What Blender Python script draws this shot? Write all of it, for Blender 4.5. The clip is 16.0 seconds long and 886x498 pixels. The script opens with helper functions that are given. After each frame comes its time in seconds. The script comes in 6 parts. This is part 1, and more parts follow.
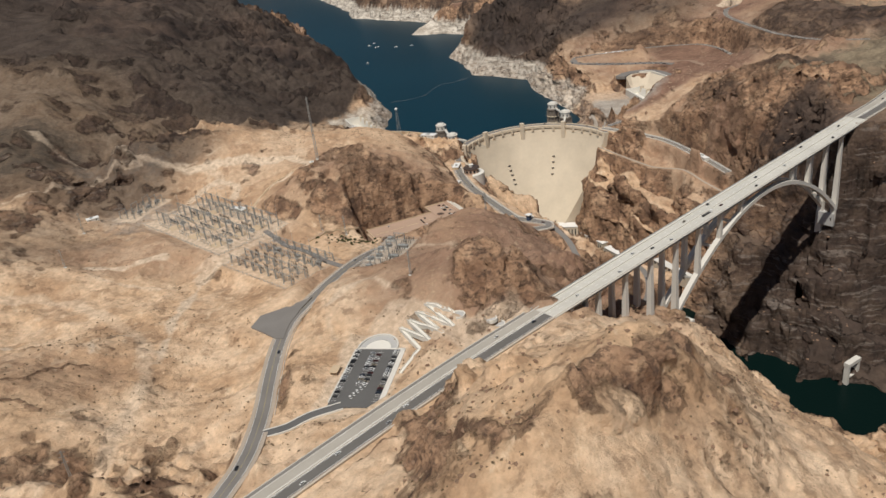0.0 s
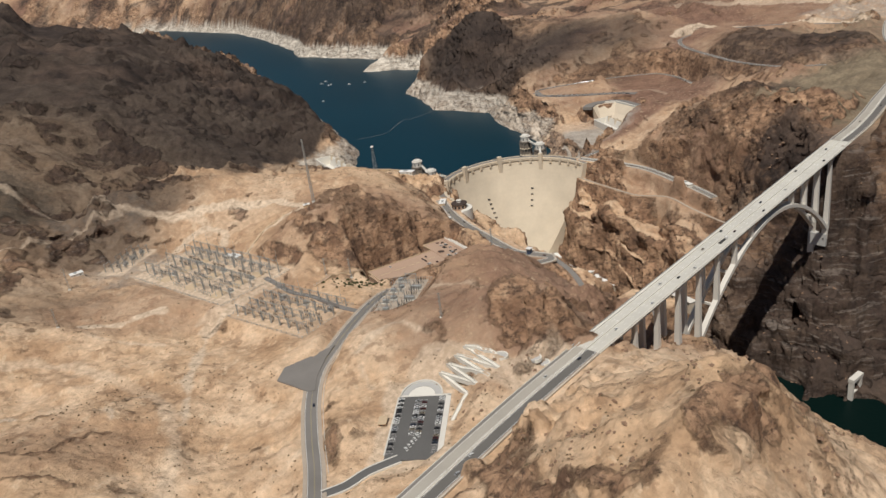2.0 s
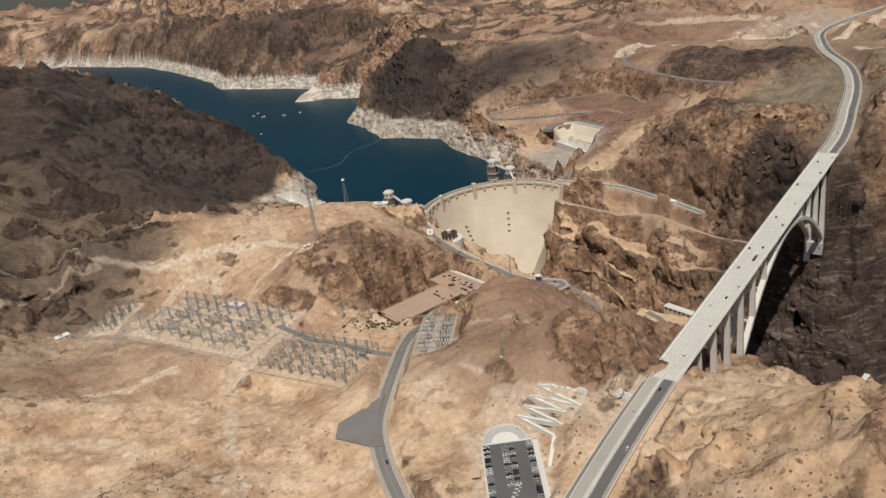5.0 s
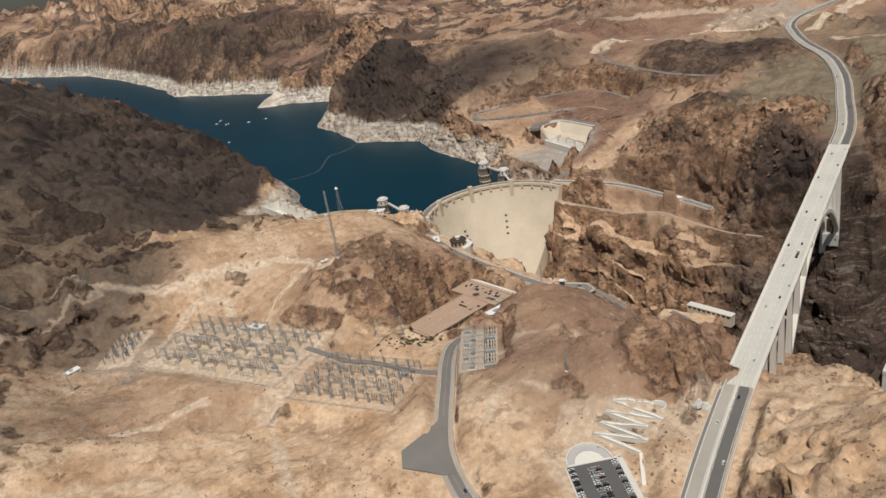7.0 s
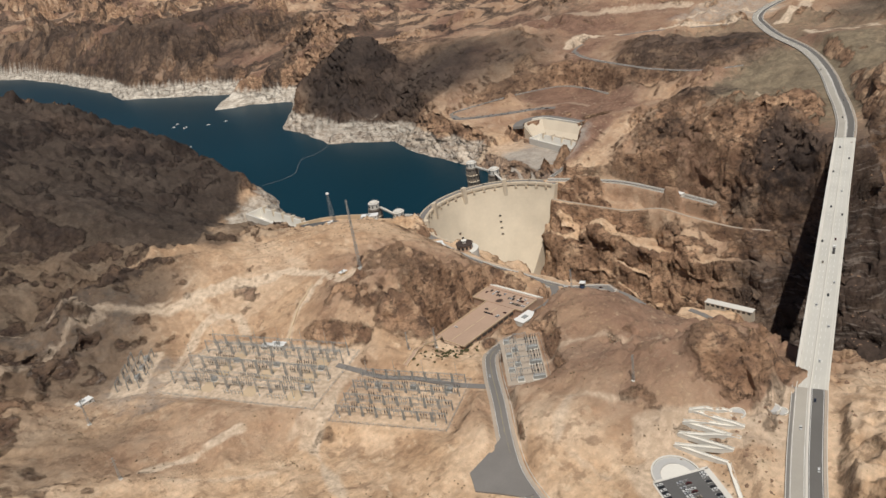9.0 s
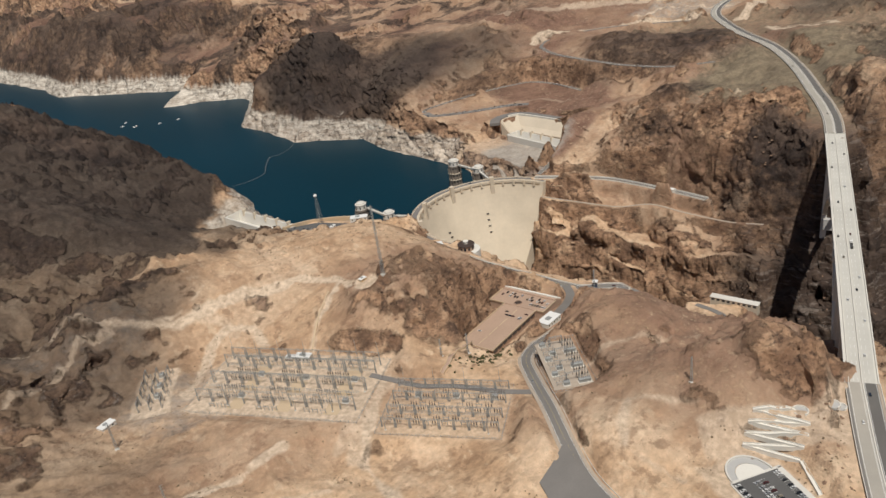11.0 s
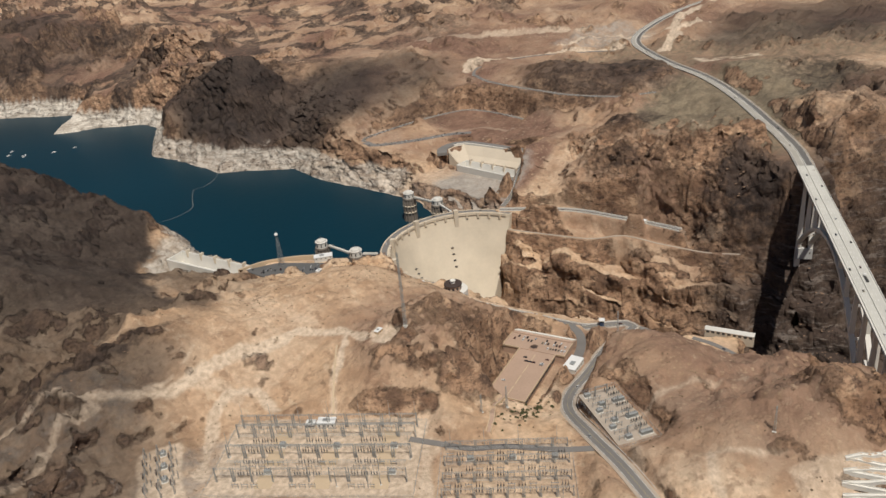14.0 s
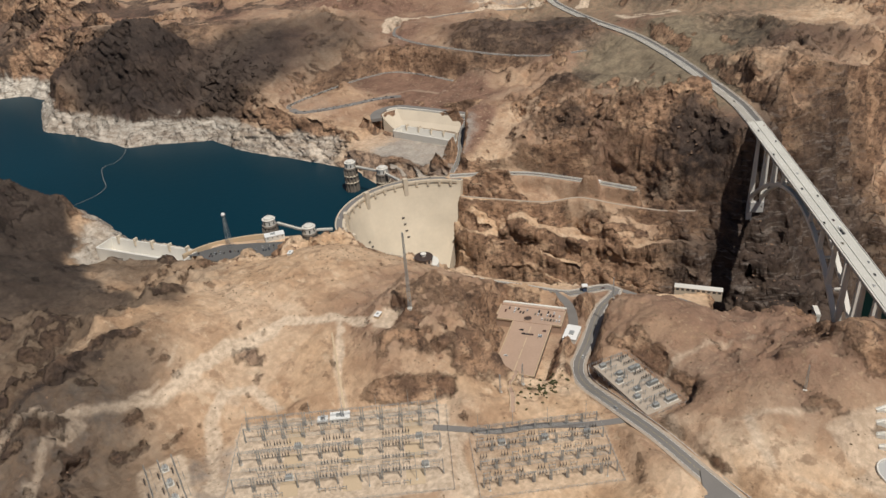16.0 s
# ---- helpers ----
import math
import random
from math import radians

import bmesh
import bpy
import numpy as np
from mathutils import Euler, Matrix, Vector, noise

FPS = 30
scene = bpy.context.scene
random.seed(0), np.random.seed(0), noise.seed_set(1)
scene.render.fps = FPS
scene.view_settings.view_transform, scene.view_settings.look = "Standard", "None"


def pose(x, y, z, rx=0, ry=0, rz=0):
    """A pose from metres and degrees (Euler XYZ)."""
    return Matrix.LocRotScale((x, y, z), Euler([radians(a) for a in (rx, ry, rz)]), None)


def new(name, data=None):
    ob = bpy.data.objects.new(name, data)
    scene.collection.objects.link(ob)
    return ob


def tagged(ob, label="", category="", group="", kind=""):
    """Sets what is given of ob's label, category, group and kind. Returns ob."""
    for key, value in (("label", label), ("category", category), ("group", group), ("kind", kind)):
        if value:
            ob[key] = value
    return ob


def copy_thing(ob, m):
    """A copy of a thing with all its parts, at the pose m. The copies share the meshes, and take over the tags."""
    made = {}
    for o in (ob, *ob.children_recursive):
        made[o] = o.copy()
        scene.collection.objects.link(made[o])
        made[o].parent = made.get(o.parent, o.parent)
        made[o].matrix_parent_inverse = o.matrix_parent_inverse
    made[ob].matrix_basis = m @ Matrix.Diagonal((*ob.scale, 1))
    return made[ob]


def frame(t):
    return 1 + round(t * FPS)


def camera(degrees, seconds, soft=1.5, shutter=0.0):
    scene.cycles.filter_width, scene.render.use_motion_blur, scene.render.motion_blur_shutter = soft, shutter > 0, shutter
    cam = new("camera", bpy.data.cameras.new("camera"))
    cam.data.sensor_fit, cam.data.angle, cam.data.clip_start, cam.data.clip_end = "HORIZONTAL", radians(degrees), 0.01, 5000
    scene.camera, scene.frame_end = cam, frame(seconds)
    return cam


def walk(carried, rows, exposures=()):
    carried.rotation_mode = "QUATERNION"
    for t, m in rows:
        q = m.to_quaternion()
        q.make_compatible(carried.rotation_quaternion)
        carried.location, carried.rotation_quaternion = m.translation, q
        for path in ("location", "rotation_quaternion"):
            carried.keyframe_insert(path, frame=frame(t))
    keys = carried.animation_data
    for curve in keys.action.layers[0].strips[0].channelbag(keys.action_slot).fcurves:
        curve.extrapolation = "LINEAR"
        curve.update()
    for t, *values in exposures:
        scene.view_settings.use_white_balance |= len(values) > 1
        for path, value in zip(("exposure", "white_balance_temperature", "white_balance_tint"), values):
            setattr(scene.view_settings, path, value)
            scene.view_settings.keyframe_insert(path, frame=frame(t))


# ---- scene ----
cam = camera(60.00, 16.0)
# seconds, eye in metres, turn in degrees
ROWS = [
    (0.0, 0.0, -0.0, 341.1, 65.03, 6.40, -2.97),
    (0.5, -11.8, 3.0, 342.9, 65.43, 6.90, -4.25),
    (1.0, -23.7, 6.2, 344.6, 65.94, 7.19, -5.52),
    (1.5, -35.5, 9.5, 346.2, 66.40, 7.20, -6.97),
    (2.0, -47.4, 13.1, 347.8, 66.80, 7.01, -8.39),
    (2.5, -59.1, 17.1, 349.4, 67.14, 6.88, -9.77),
    (3.0, -70.6, 21.6, 351.0, 67.43, 6.87, -11.13),
    (3.5, -82.0, 26.6, 352.8, 67.61, 7.04, -12.43),
    (4.0, -93.5, 32.1, 354.7, 67.67, 7.27, -13.67),
    (6.5, -150.8, 71.4, 365.5, 66.87, 8.43, -19.74),
    (7.0, -161.9, 80.9, 367.6, 66.67, 8.62, -20.86),
    (7.5, -173.0, 90.6, 369.7, 66.41, 8.72, -22.05),
    (8.0, -184.1, 100.3, 371.7, 66.13, 8.69, -23.28),
    (8.5, -195.3, 110.3, 373.9, 65.88, 8.68, -24.55),
    (9.0, -206.4, 120.2, 376.1, 65.63, 8.59, -25.78),
    (11.5, -265.7, 167.4, 391.8, 64.09, 7.30, -32.58),
    (12.0, -275.6, 179.7, 394.0, 64.04, 6.88, -33.99),
    (12.5, -285.0, 193.0, 396.0, 64.19, 6.52, -35.40),
    (13.0, -293.8, 207.6, 397.8, 64.56, 6.14, -36.66),
    (13.5, -302.1, 223.4, 399.3, 64.76, 5.62, -38.49),
    (14.0, -310.0, 239.9, 400.6, 64.72, 5.07, -40.57),
    (14.5, -317.9, 256.7, 401.8, 64.31, 4.68, -42.73),
    (15.0, -325.9, 273.3, 402.9, 63.47, 4.37, -45.10),
    (15.5, -334.0, 289.8, 404.1, 62.24, 4.06, -47.66),
    (16.0, -342.1, 306.1, 405.1, 60.98, 3.86, -49.87),
]
walk(cam, [(t, pose(*p)) for t, *p in ROWS])
K = 0.56  # one scale for the whole place

# ---- light ----
SUN_ELEVATION, SUN_TURN = 63.0, -22.0  # degrees; the turn is to the right from straight behind the first view
world = bpy.data.worlds.new("sky")
scene.world = world
world.use_nodes = True
nodes, links = world.node_tree.nodes, world.node_tree.links
sky = nodes.new("ShaderNodeTexSky")
sky.sky_type, sky.sun_disc = "NISHITA", False
sky.sun_elevation, sky.sun_rotation = radians(SUN_ELEVATION), radians(180 - SUN_TURN)
links.new(sky.outputs[0], nodes["Background"].inputs[0])
nodes["Background"].inputs[1].default_value = 0.037
sun = new("sun", bpy.data.lights.new("sun", "SUN"))
sun.data.energy, sun.data.angle, sun.data.color = 3.6, radians(0.55), (1.0, 0.95, 0.87)
sun.matrix_world = pose(0, 0, 900, 90 - SUN_ELEVATION, 0, SUN_TURN)

# ---- materials ----


def material(name, colour, rough=0.8, metal=0.0, grain=0.15, size=3.0, stain=0.0, stain_size=25.0, bump=0.0, spread=0.0):
    """A surface with fine grain, broad stains and a little relief; sizes in metres of the scene."""
    m = bpy.data.materials.new(name)
    m.use_nodes = True
    n, l = m.node_tree.nodes, m.node_tree.links
    b = n["Principled BSDF"]
    b.inputs["Roughness"].default_value, b.inputs["Metallic"].default_value = rough, metal
    co = n.new("ShaderNodeNewGeometry")
    last = None
    value = n.new("ShaderNodeMath")
    value.operation, value.inputs[0].default_value, value.inputs[1].default_value = "ADD", 1.0, 0.0
    fine = n.new("ShaderNodeTexNoise")
    fine.inputs["Scale"].default_value, fine.inputs["Detail"].default_value = 1 / size, 6
    l.new(co.outputs["Position"], fine.inputs["Vector"])
    broad = n.new("ShaderNodeTexNoise")
    broad.inputs["Scale"].default_value, broad.inputs["Detail"].default_value = 1 / stain_size, 4
    l.new(co.outputs["Position"], broad.inputs["Vector"])
    terms = [(fine.outputs["Fac"], grain * 2), (broad.outputs["Fac"], stain * 2)]
    if spread:
        info = n.new("ShaderNodeObjectInfo")
        terms.append((info.outputs["Random"], spread * 2))
    last = None
    for out, amount in terms:
        a = n.new("ShaderNodeMath")
        a.operation = "MULTIPLY_ADD"
        l.new(out, a.inputs[0])
        a.inputs[1].default_value = amount
        if last is None:
            a.inputs[2].default_value = 1 - amount / 2
        else:
            s = n.new("ShaderNodeMath")
            s.operation, s.inputs[1].default_value = "SUBTRACT", amount / 2
            l.new(last, s.inputs[0])
            l.new(s.outputs[0], a.inputs[2])
        last = a.outputs[0]
    mul = n.new("ShaderNodeVectorMath")
    mul.operation = "SCALE"
    mul.inputs[0].default_value = colour
    l.new(last, mul.inputs["Scale"])
    l.new(mul.outputs[0], b.inputs["Base Color"])
    if bump:
        bp = n.new("ShaderNodeBump")
        bp.inputs["Strength"].default_value, bp.inputs["Distance"].default_value = 0.6, bump
        l.new(fine.outputs["Fac"], bp.inputs["Height"])
        l.new(bp.outputs[0], b.inputs["Normal"])
    return m


def ground_material():
    m = bpy.data.materials.new("desert_ground")
    m.use_nodes = True
    n, l = m.node_tree.nodes, m.node_tree.links
    b = n["Principled BSDF"]
    b.inputs["Roughness"].default_value = 0.92
    b.inputs["Specular IOR Level"].default_value = 0.25
    geo = n.new("ShaderNodeNewGeometry")

    def noise_at(size, detail=8, rough=0.6, stretch=None):
        t = n.new("ShaderNodeTexNoise")
        t.inputs["Scale"].default_value, t.inputs["Detail"].default_value, t.inputs["Roughness"].default_value = 1 / size, detail, rough
        if stretch:
            mp = n.new("ShaderNodeMapping")
            mp.inputs["Scale"].default_value = stretch
            l.new(geo.outputs["Position"], mp.inputs["Vector"])
            l.new(mp.outputs[0], t.inputs["Vector"])
        else:
            l.new(geo.outputs["Position"], t.inputs["Vector"])
        return t.outputs["Fac"]

    def ramp(fac, a, bb, va=0.0, vb=1.0):
        r = n.new("ShaderNodeMapRange")
        r.interpolation_type = "SMOOTHSTEP"
        for i, v in zip((1, 2, 3, 4), (a, bb, va, vb)):
            r.inputs[i].default_value = v
        l.new(fac, r.inputs[0])
        return r.outputs[0]

    def mix(fac, c1, c2):
        x = n.new("ShaderNodeMix")
        x.data_type = "RGBA"
        for sock, v in ((0, fac), (6, c1), (7, c2)):
            if isinstance(v, (tuple, float)):
                x.inputs[sock].default_value = (*v, 1) if isinstance(v, tuple) else v
            else:
                l.new(v, x.inputs[sock])
        return x.outputs[2]

    def times(a, v):
        x = n.new("ShaderNodeMath")
        x.operation = "MULTIPLY"
        l.new(a, x.inputs[0])
        if isinstance(v, float):
            x.inputs[1].default_value = v
        else:
            l.new(v, x.inputs[1])
        return x.outputs[0]

    def attr(name):
        a = n.new("ShaderNodeAttribute")
        a.attribute_name = name
        return a.outputs["Fac"]

    def frayed(name):
        """A patch of ground whose edge breaks up in fine noise."""
        s = n.new("ShaderNodeMath")
        s.operation = "MULTIPLY_ADD"
        l.new(noise_at(9.0, 8, 0.68), s.inputs[0])
        s.inputs[1].default_value = 1.1
        l.new(attr(name), s.inputs[2])
        return times(ramp(s.outputs[0], 0.72, 1.35), ramp(attr(name), 0.02, 0.35))

    broad, mid, fine, speck = noise_at(70), noise_at(16), noise_at(3.2), noise_at(1.6, 3, 0.7)
    sand = mix(ramp(broad, 0.35, 0.65), (0.63, 0.43, 0.27), (0.77, 0.575, 0.40))
    sand = mix(times(ramp(mid, 0.40, 0.74), 0.8), sand, (0.47, 0.30, 0.178))
    sand = mix(times(ramp(noise_at(38, 6, 0.65), 0.47, 0.64), 0.6), sand, (0.40, 0.245, 0.142))
    sand = mix(times(ramp(noise_at(11, 9, 0.68), 0.54, 0.62), 0.55), sand, (0.27, 0.165, 0.10))
    sand = mix(times(ramp(noise_at(9, 7, 0.62, (1.3, 0.7, 1)), 0.57, 0.66), 0.6), sand, (0.76, 0.58, 0.40))
    rock = mix(ramp(mid, 0.3, 0.7), (0.22, 0.128, 0.08), (0.50, 0.315, 0.195))
    rock = mix(ramp(noise_at(7, 8, 0.7, (1, 1, 2.5)), 0.5, 0.72), rock, (0.10, 0.062, 0.046))
    rock = mix(times(ramp(noise_at(24, 7, 0.6, (1, 1, 1.5)), 0.54, 0.64), 0.8), rock, (0.58, 0.39, 0.25))
    rock = mix(times(ramp(noise_at(31, 8, 0.64, (1.2, 0.9, 1.4)), 0.53, 0.64), 0.65), rock, (0.12, 0.072, 0.05))
    dark = mix(ramp(mid, 0.3, 0.7), (0.024, 0.018, 0.016), (0.058, 0.041, 0.034))
    dark = mix(ramp(broad, 0.42, 0.64), dark, (0.105, 0.073, 0.056))
    red = mix(ramp(mid, 0.3, 0.7), (0.17, 0.095, 0.067), (0.27, 0.16, 0.112))
    red = mix(times(ramp(noise_at(10, 8, 0.66), 0.55, 0.66), 0.6), red, (0.10, 0.06, 0.046))
    # near-black rock tone that also carries painted cloud and canyon shade
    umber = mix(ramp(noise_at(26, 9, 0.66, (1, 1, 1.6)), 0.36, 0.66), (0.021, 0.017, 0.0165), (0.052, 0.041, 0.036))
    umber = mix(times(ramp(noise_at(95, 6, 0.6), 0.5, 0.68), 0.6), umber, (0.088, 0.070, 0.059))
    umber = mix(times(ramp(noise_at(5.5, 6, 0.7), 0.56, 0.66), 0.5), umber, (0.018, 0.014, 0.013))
    pale = mix(ramp(noise_at(22, 8, 0.65, (1, 1, 6)), 0.35, 0.65), (0.40, 0.34, 0.275), (0.74, 0.675, 0.58))
    pale = mix(times(ramp(noise_at(9, 8, 0.7), 0.54, 0.64), 0.55), pale, (0.17, 0.13, 0.10))
    grey = mix(ramp(mid, 0.3, 0.7), (0.33, 0.285, 0.245), (0.43, 0.38, 0.325))
    olive = mix(ramp(mid, 0.3, 0.7), (0.165, 0.13, 0.09), (0.27, 0.215, 0.145))
    track = mix(ramp(fine, 0.3, 0.7), (0.60, 0.47, 0.345), (0.72, 0.585, 0.445))
    # steep ground is bare rock
    ragged = n.new("ShaderNodeMath")
    ragged.operation = "MULTIPLY_ADD"
    l.new(noise_at(6.0, 8, 0.7), ragged.inputs[0])
    ragged.inputs[1].default_value = 1.6
    l.new(attr("bare"), ragged.inputs[2])
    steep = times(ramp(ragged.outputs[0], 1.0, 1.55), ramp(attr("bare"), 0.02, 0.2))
    c = mix(times(attr("red"), ramp(fine, 0.2, 0.5)), sand, red)
    c = mix(frayed("olive"), c, olive)
    c = mix(frayed("grey"), c, grey)
    c = mix(steep, c, rock)
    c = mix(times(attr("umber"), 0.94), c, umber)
    place = n.new("ShaderNodeSeparateXYZ")
    l.new(geo.outputs["Position"], place.inputs[0])
    strata = times(ramp(place.outputs["Y"], 1250 * K, 1050 * K), 1.0)
    strata = times(strata, ramp(noise_at(15, 7, 0.62, (0.55, 0.75, 5.5)), 0.53, 0.62))
    c = mix(times(times(strata, times(attr("umber"), 0.6)), steep), c, (0.30, 0.255, 0.22))
    c = mix(frayed("dark"), c, dark)
    c = mix(attr("pale"), c, pale)
    c = mix(times(ramp(attr("track"), 0.15, 0.8), 0.8), c, track)
    # crevice shade painted into the colour, along with dark varnish, on the bare rock
    crevice_shade = ramp(noise_at(8.5, 10, 0.7, (1, 1, 1.7)), 0.53, 0.61)
    seam_shade = ramp(noise_at(5.0, 6, 0.6, (1, 1, 2.2)), 0.56, 0.64)
    c = mix(times(times(crevice_shade, steep), 0.7), c, (0.06, 0.038, 0.03))
    c = mix(times(times(seam_shade, steep), 0.4), c, (0.035, 0.025, 0.022))
    # scattered scrub and stones
    scrub = times(ramp(speck, 0.62, 0.70), ramp(broad, 0.4, 0.6, 0.15, 0.55))
    c = mix(scrub, c, (0.17, 0.125, 0.075))
    gain = n.new("ShaderNodeVectorMath")
    gain.operation = "SCALE"
    l.new(c, gain.inputs[0])
    l.new(ramp(fine, 0.2, 0.8, 0.78, 1.2), gain.inputs["Scale"])
    l.new(gain.outputs[0], b.inputs["Base Color"])
    bp = n.new("ShaderNodeBump")
    bp.inputs["Strength"].default_value, bp.inputs["Distance"].default_value = 1.0, 1.7
    l.new(noise_at(4.0, 10, 0.68), bp.inputs["Height"])
    coarse = n.new("ShaderNodeBump")
    coarse.inputs["Strength"].default_value, coarse.inputs["Distance"].default_value = 0.9, 5.0
    l.new(times(noise_at(14.0, 6, 0.6), steep), coarse.inputs["Height"])
    l.new(coarse.outputs[0], bp.inputs["Normal"])
    l.new(bp.outputs[0], b.inputs["Normal"])
    return m


def water_material(name, colour, size):
    m = bpy.data.materials.new(name)
    m.use_nodes = True
    n, l = m.node_tree.nodes, m.node_tree.links
    b = n["Principled BSDF"]
    b.inputs["Roughness"].default_value, b.inputs["IOR"].default_value = 0.34, 1.33
    b.inputs["Specular IOR Level"].default_value = 0.16
    geo = n.new("ShaderNodeNewGeometry")
    t = n.new("ShaderNodeTexNoise")
    t.inputs["Scale"].default_value, t.inputs["Detail"].default_value = 1 / 260.0, 3
    l.new(geo.outputs["Position"], t.inputs["Vector"])
    x = n.new("ShaderNodeMix")
    x.data_type = "RGBA"
    x.inputs[6].default_value, x.inputs[7].default_value = (*colour, 1), (*[c * 1.35 for c in colour], 1)
    l.new(t.outputs["Fac"], x.inputs[0])
    l.new(x.outputs[2], b.inputs["Base Color"])
    w = n.new("ShaderNodeTexNoise")
    w.inputs["Scale"].default_value, w.inputs["Detail"].default_value = 1 / size, 5
    l.new(geo.outputs["Position"], w.inputs["Vector"])
    bp = n.new("ShaderNodeBump")
    bp.inputs["Strength"].default_value, bp.inputs["Distance"].default_value = 0.25, 0.35
    l.new(w.outputs["Fac"], bp.inputs["Height"])
    l.new(bp.outputs[0], b.inputs["Normal"])
    return m


GROUND = ground_material()
LAKE_WATER = water_material("lake_water", (0.003, 0.025, 0.039), 6.0)
RIVER_WATER = water_material("river_water", (0.0018, 0.0085, 0.0075), 3.0)
DARK_CONCRETE = material("dark_concrete", (0.23, 0.195, 0.16), 0.88, 0, 0.12, 2.0, 0.25, 14.0, 0.05)
CONCRETE = material("dam_concrete", (0.62, 0.53, 0.41), 0.85, 0, 0.06, 2.0, 0.16, 30.0, 0.05)
PALE_CONCRETE = material("pale_concrete", (0.66, 0.63, 0.57), 0.8, 0, 0.06, 1.2, 0.12, 14.0, 0.03)
GREY_CONCRETE = material("grey_concrete", (0.46, 0.45, 0.43), 0.8, 0, 0.07, 1.2, 0.12, 12.0, 0.03)
ASPHALT = material("asphalt", (0.115, 0.112, 0.108), 0.9, 0, 0.1, 0.8, 0.2, 14.0, 0.02)
OLD_ASPHALT = material("worn_asphalt", (0.20, 0.185, 0.17), 0.9, 0, 0.1, 0.8, 0.2, 14.0, 0.02)
DAM_FACE = material("dam_face", (0.60, 0.515, 0.395), 0.88, 0, 0.06, 3.0, 0.22, 26.0, 0.05)
DECK_CONCRETE = material("deck_concrete", (0.62, 0.60, 0.54), 0.8, 0, 0.05, 1.5, 0.10, 18.0)
HIGHWAY_PALE = material("pale_highway", (0.40, 0.37, 0.32), 0.9, 0, 0.08, 0.8, 0.2, 16.0, 0.02)
HIGHWAY_DARK = material("grey_highway", (0.14, 0.132, 0.122), 0.9, 0, 0.1, 0.8, 0.2, 16.0, 0.02)
DECK_ROAD = material("deck_road", (0.55, 0.53, 0.475), 0.85, 0, 0.06, 1.0, 0.16, 20.0)
GIRDER = material("girder_steel", (0.20, 0.205, 0.21), 0.6, 0.2, 0.1, 1.0, 0.1, 12.0)
STEEL = material("galvanised_steel", (0.42, 0.43, 0.43), 0.5, 0.5, 0.1, 0.5)
DARK_STEEL = material("dark_steel", (0.09, 0.085, 0.08), 0.55, 0.3, 0.1, 0.5)
WHITE_PAINT = material("white_paint", (0.78, 0.77, 0.74), 0.7, 0, 0.08, 1.0)
YELLOW_PAINT = material("yellow_paint", (0.40, 0.33, 0.16), 0.7, 0, 0.1, 1.0)
GRAVEL = material("gravel", (0.42, 0.35, 0.28), 0.95, 0, 0.2, 0.8, 0.15, 12.0, 0.03)
DARK_GLASS = material("dark_glass", (0.02, 0.025, 0.03), 0.1, 0, 0.05, 1.0)
WHITE_CONCRETE = material("white_concrete", (0.74, 0.71, 0.64), 0.8, 0, 0.06, 1.2, 0.1, 12.0)
SANDSTONE = material("sandstone", (0.55, 0.42, 0.28), 0.85, 0, 0.1, 1.0, 0.1, 10.0)
WHITE_ROOF = material("white_roof", (0.78, 0.77, 0.74), 0.6, 0, 0.05, 1.0, 0.06, 8.0)
GALV = material("galvanised", (0.40, 0.41, 0.40), 0.5, 0.35, 0.1, 0.6)
PORCELAIN = material("porcelain", (0.20, 0.16, 0.14), 0.3, 0, 0.1, 0.6)
REDDISH = material("red_concrete", (0.43, 0.30, 0.22), 0.85, 0, 0.1, 1.5, 0.12, 12.0)
DARK_ROOF = material("dark_roof", (0.06, 0.04, 0.032), 0.7, 0, 0.1, 1.0)
FLOATS = material("float_plastic", (0.25, 0.25, 0.24), 0.6, 0, 0.1, 1.0)
SCRUB = material("scrub", (0.25, 0.19, 0.12), 0.95, 0, 0.25, 1.5, 0.2, 30.0)
GREEN_SCRUB = material("green_scrub", (0.10, 0.10, 0.045), 0.95, 0, 0.25, 1.5, 0.2, 20.0)
BOULDER = material("boulder", (0.23, 0.145, 0.095), 0.92, 0, 0.25, 1.2, 0.3, 30.0, 0.1)

# ---- the lie of the land, in true metres ----
LAKE_Z, RIVER_Z = 132.0, 0.0
LAKE = [(60, 1400), (40, 1470), (-5, 1500), (-45, 1560), (-80, 1640), (-100, 1700), (-86, 1770), (-84, 1860), (-120, 1990), (-138, 2130), (-165, 2180), (-240, 2450), (-300, 2690), (-365, 2960), (-600, 3100), (-1000, 3700), (-2600, 4300), (-2600, 6300), (-1322, 6052), (-1066, 5653), (-699, 5088), (-445, 4357), (-320, 3919), (-281, 3650), (99, 3197), (70, 3050), (-24, 2994), (39, 2955), (108, 2935), (208, 2823), (225, 2740), (150, 2606), (92, 2478), (131, 2330), (150, 2170), (277, 2039), (277, 1930), (285, 1830), (325, 1700), (325, 1600), (300, 1500), (240, 1400)]
RIVER = [(187, 1470, 90), (186, 1400, 66), (180, 1330, 50), (199, 1264, 48), (235, 1174, 44), (273, 1100, 39), (308, 1026, 31), (336, 960, 28), (346, 870, 31), (380, 778, 44), (440, 735, 46), (520, 700, 50), (700, 650, 50), (1000, 630, 50), (1500, 600, 50)]
STEEPNESS = [(187, 1470, 4.5), (199, 1264, 2.5), (273, 1100, 2.5), (308, 1026, 2.7), (336, 960, 2.2), (346, 870, 1.5), (380, 778, 1.2), (1500, 600, 1.4)]
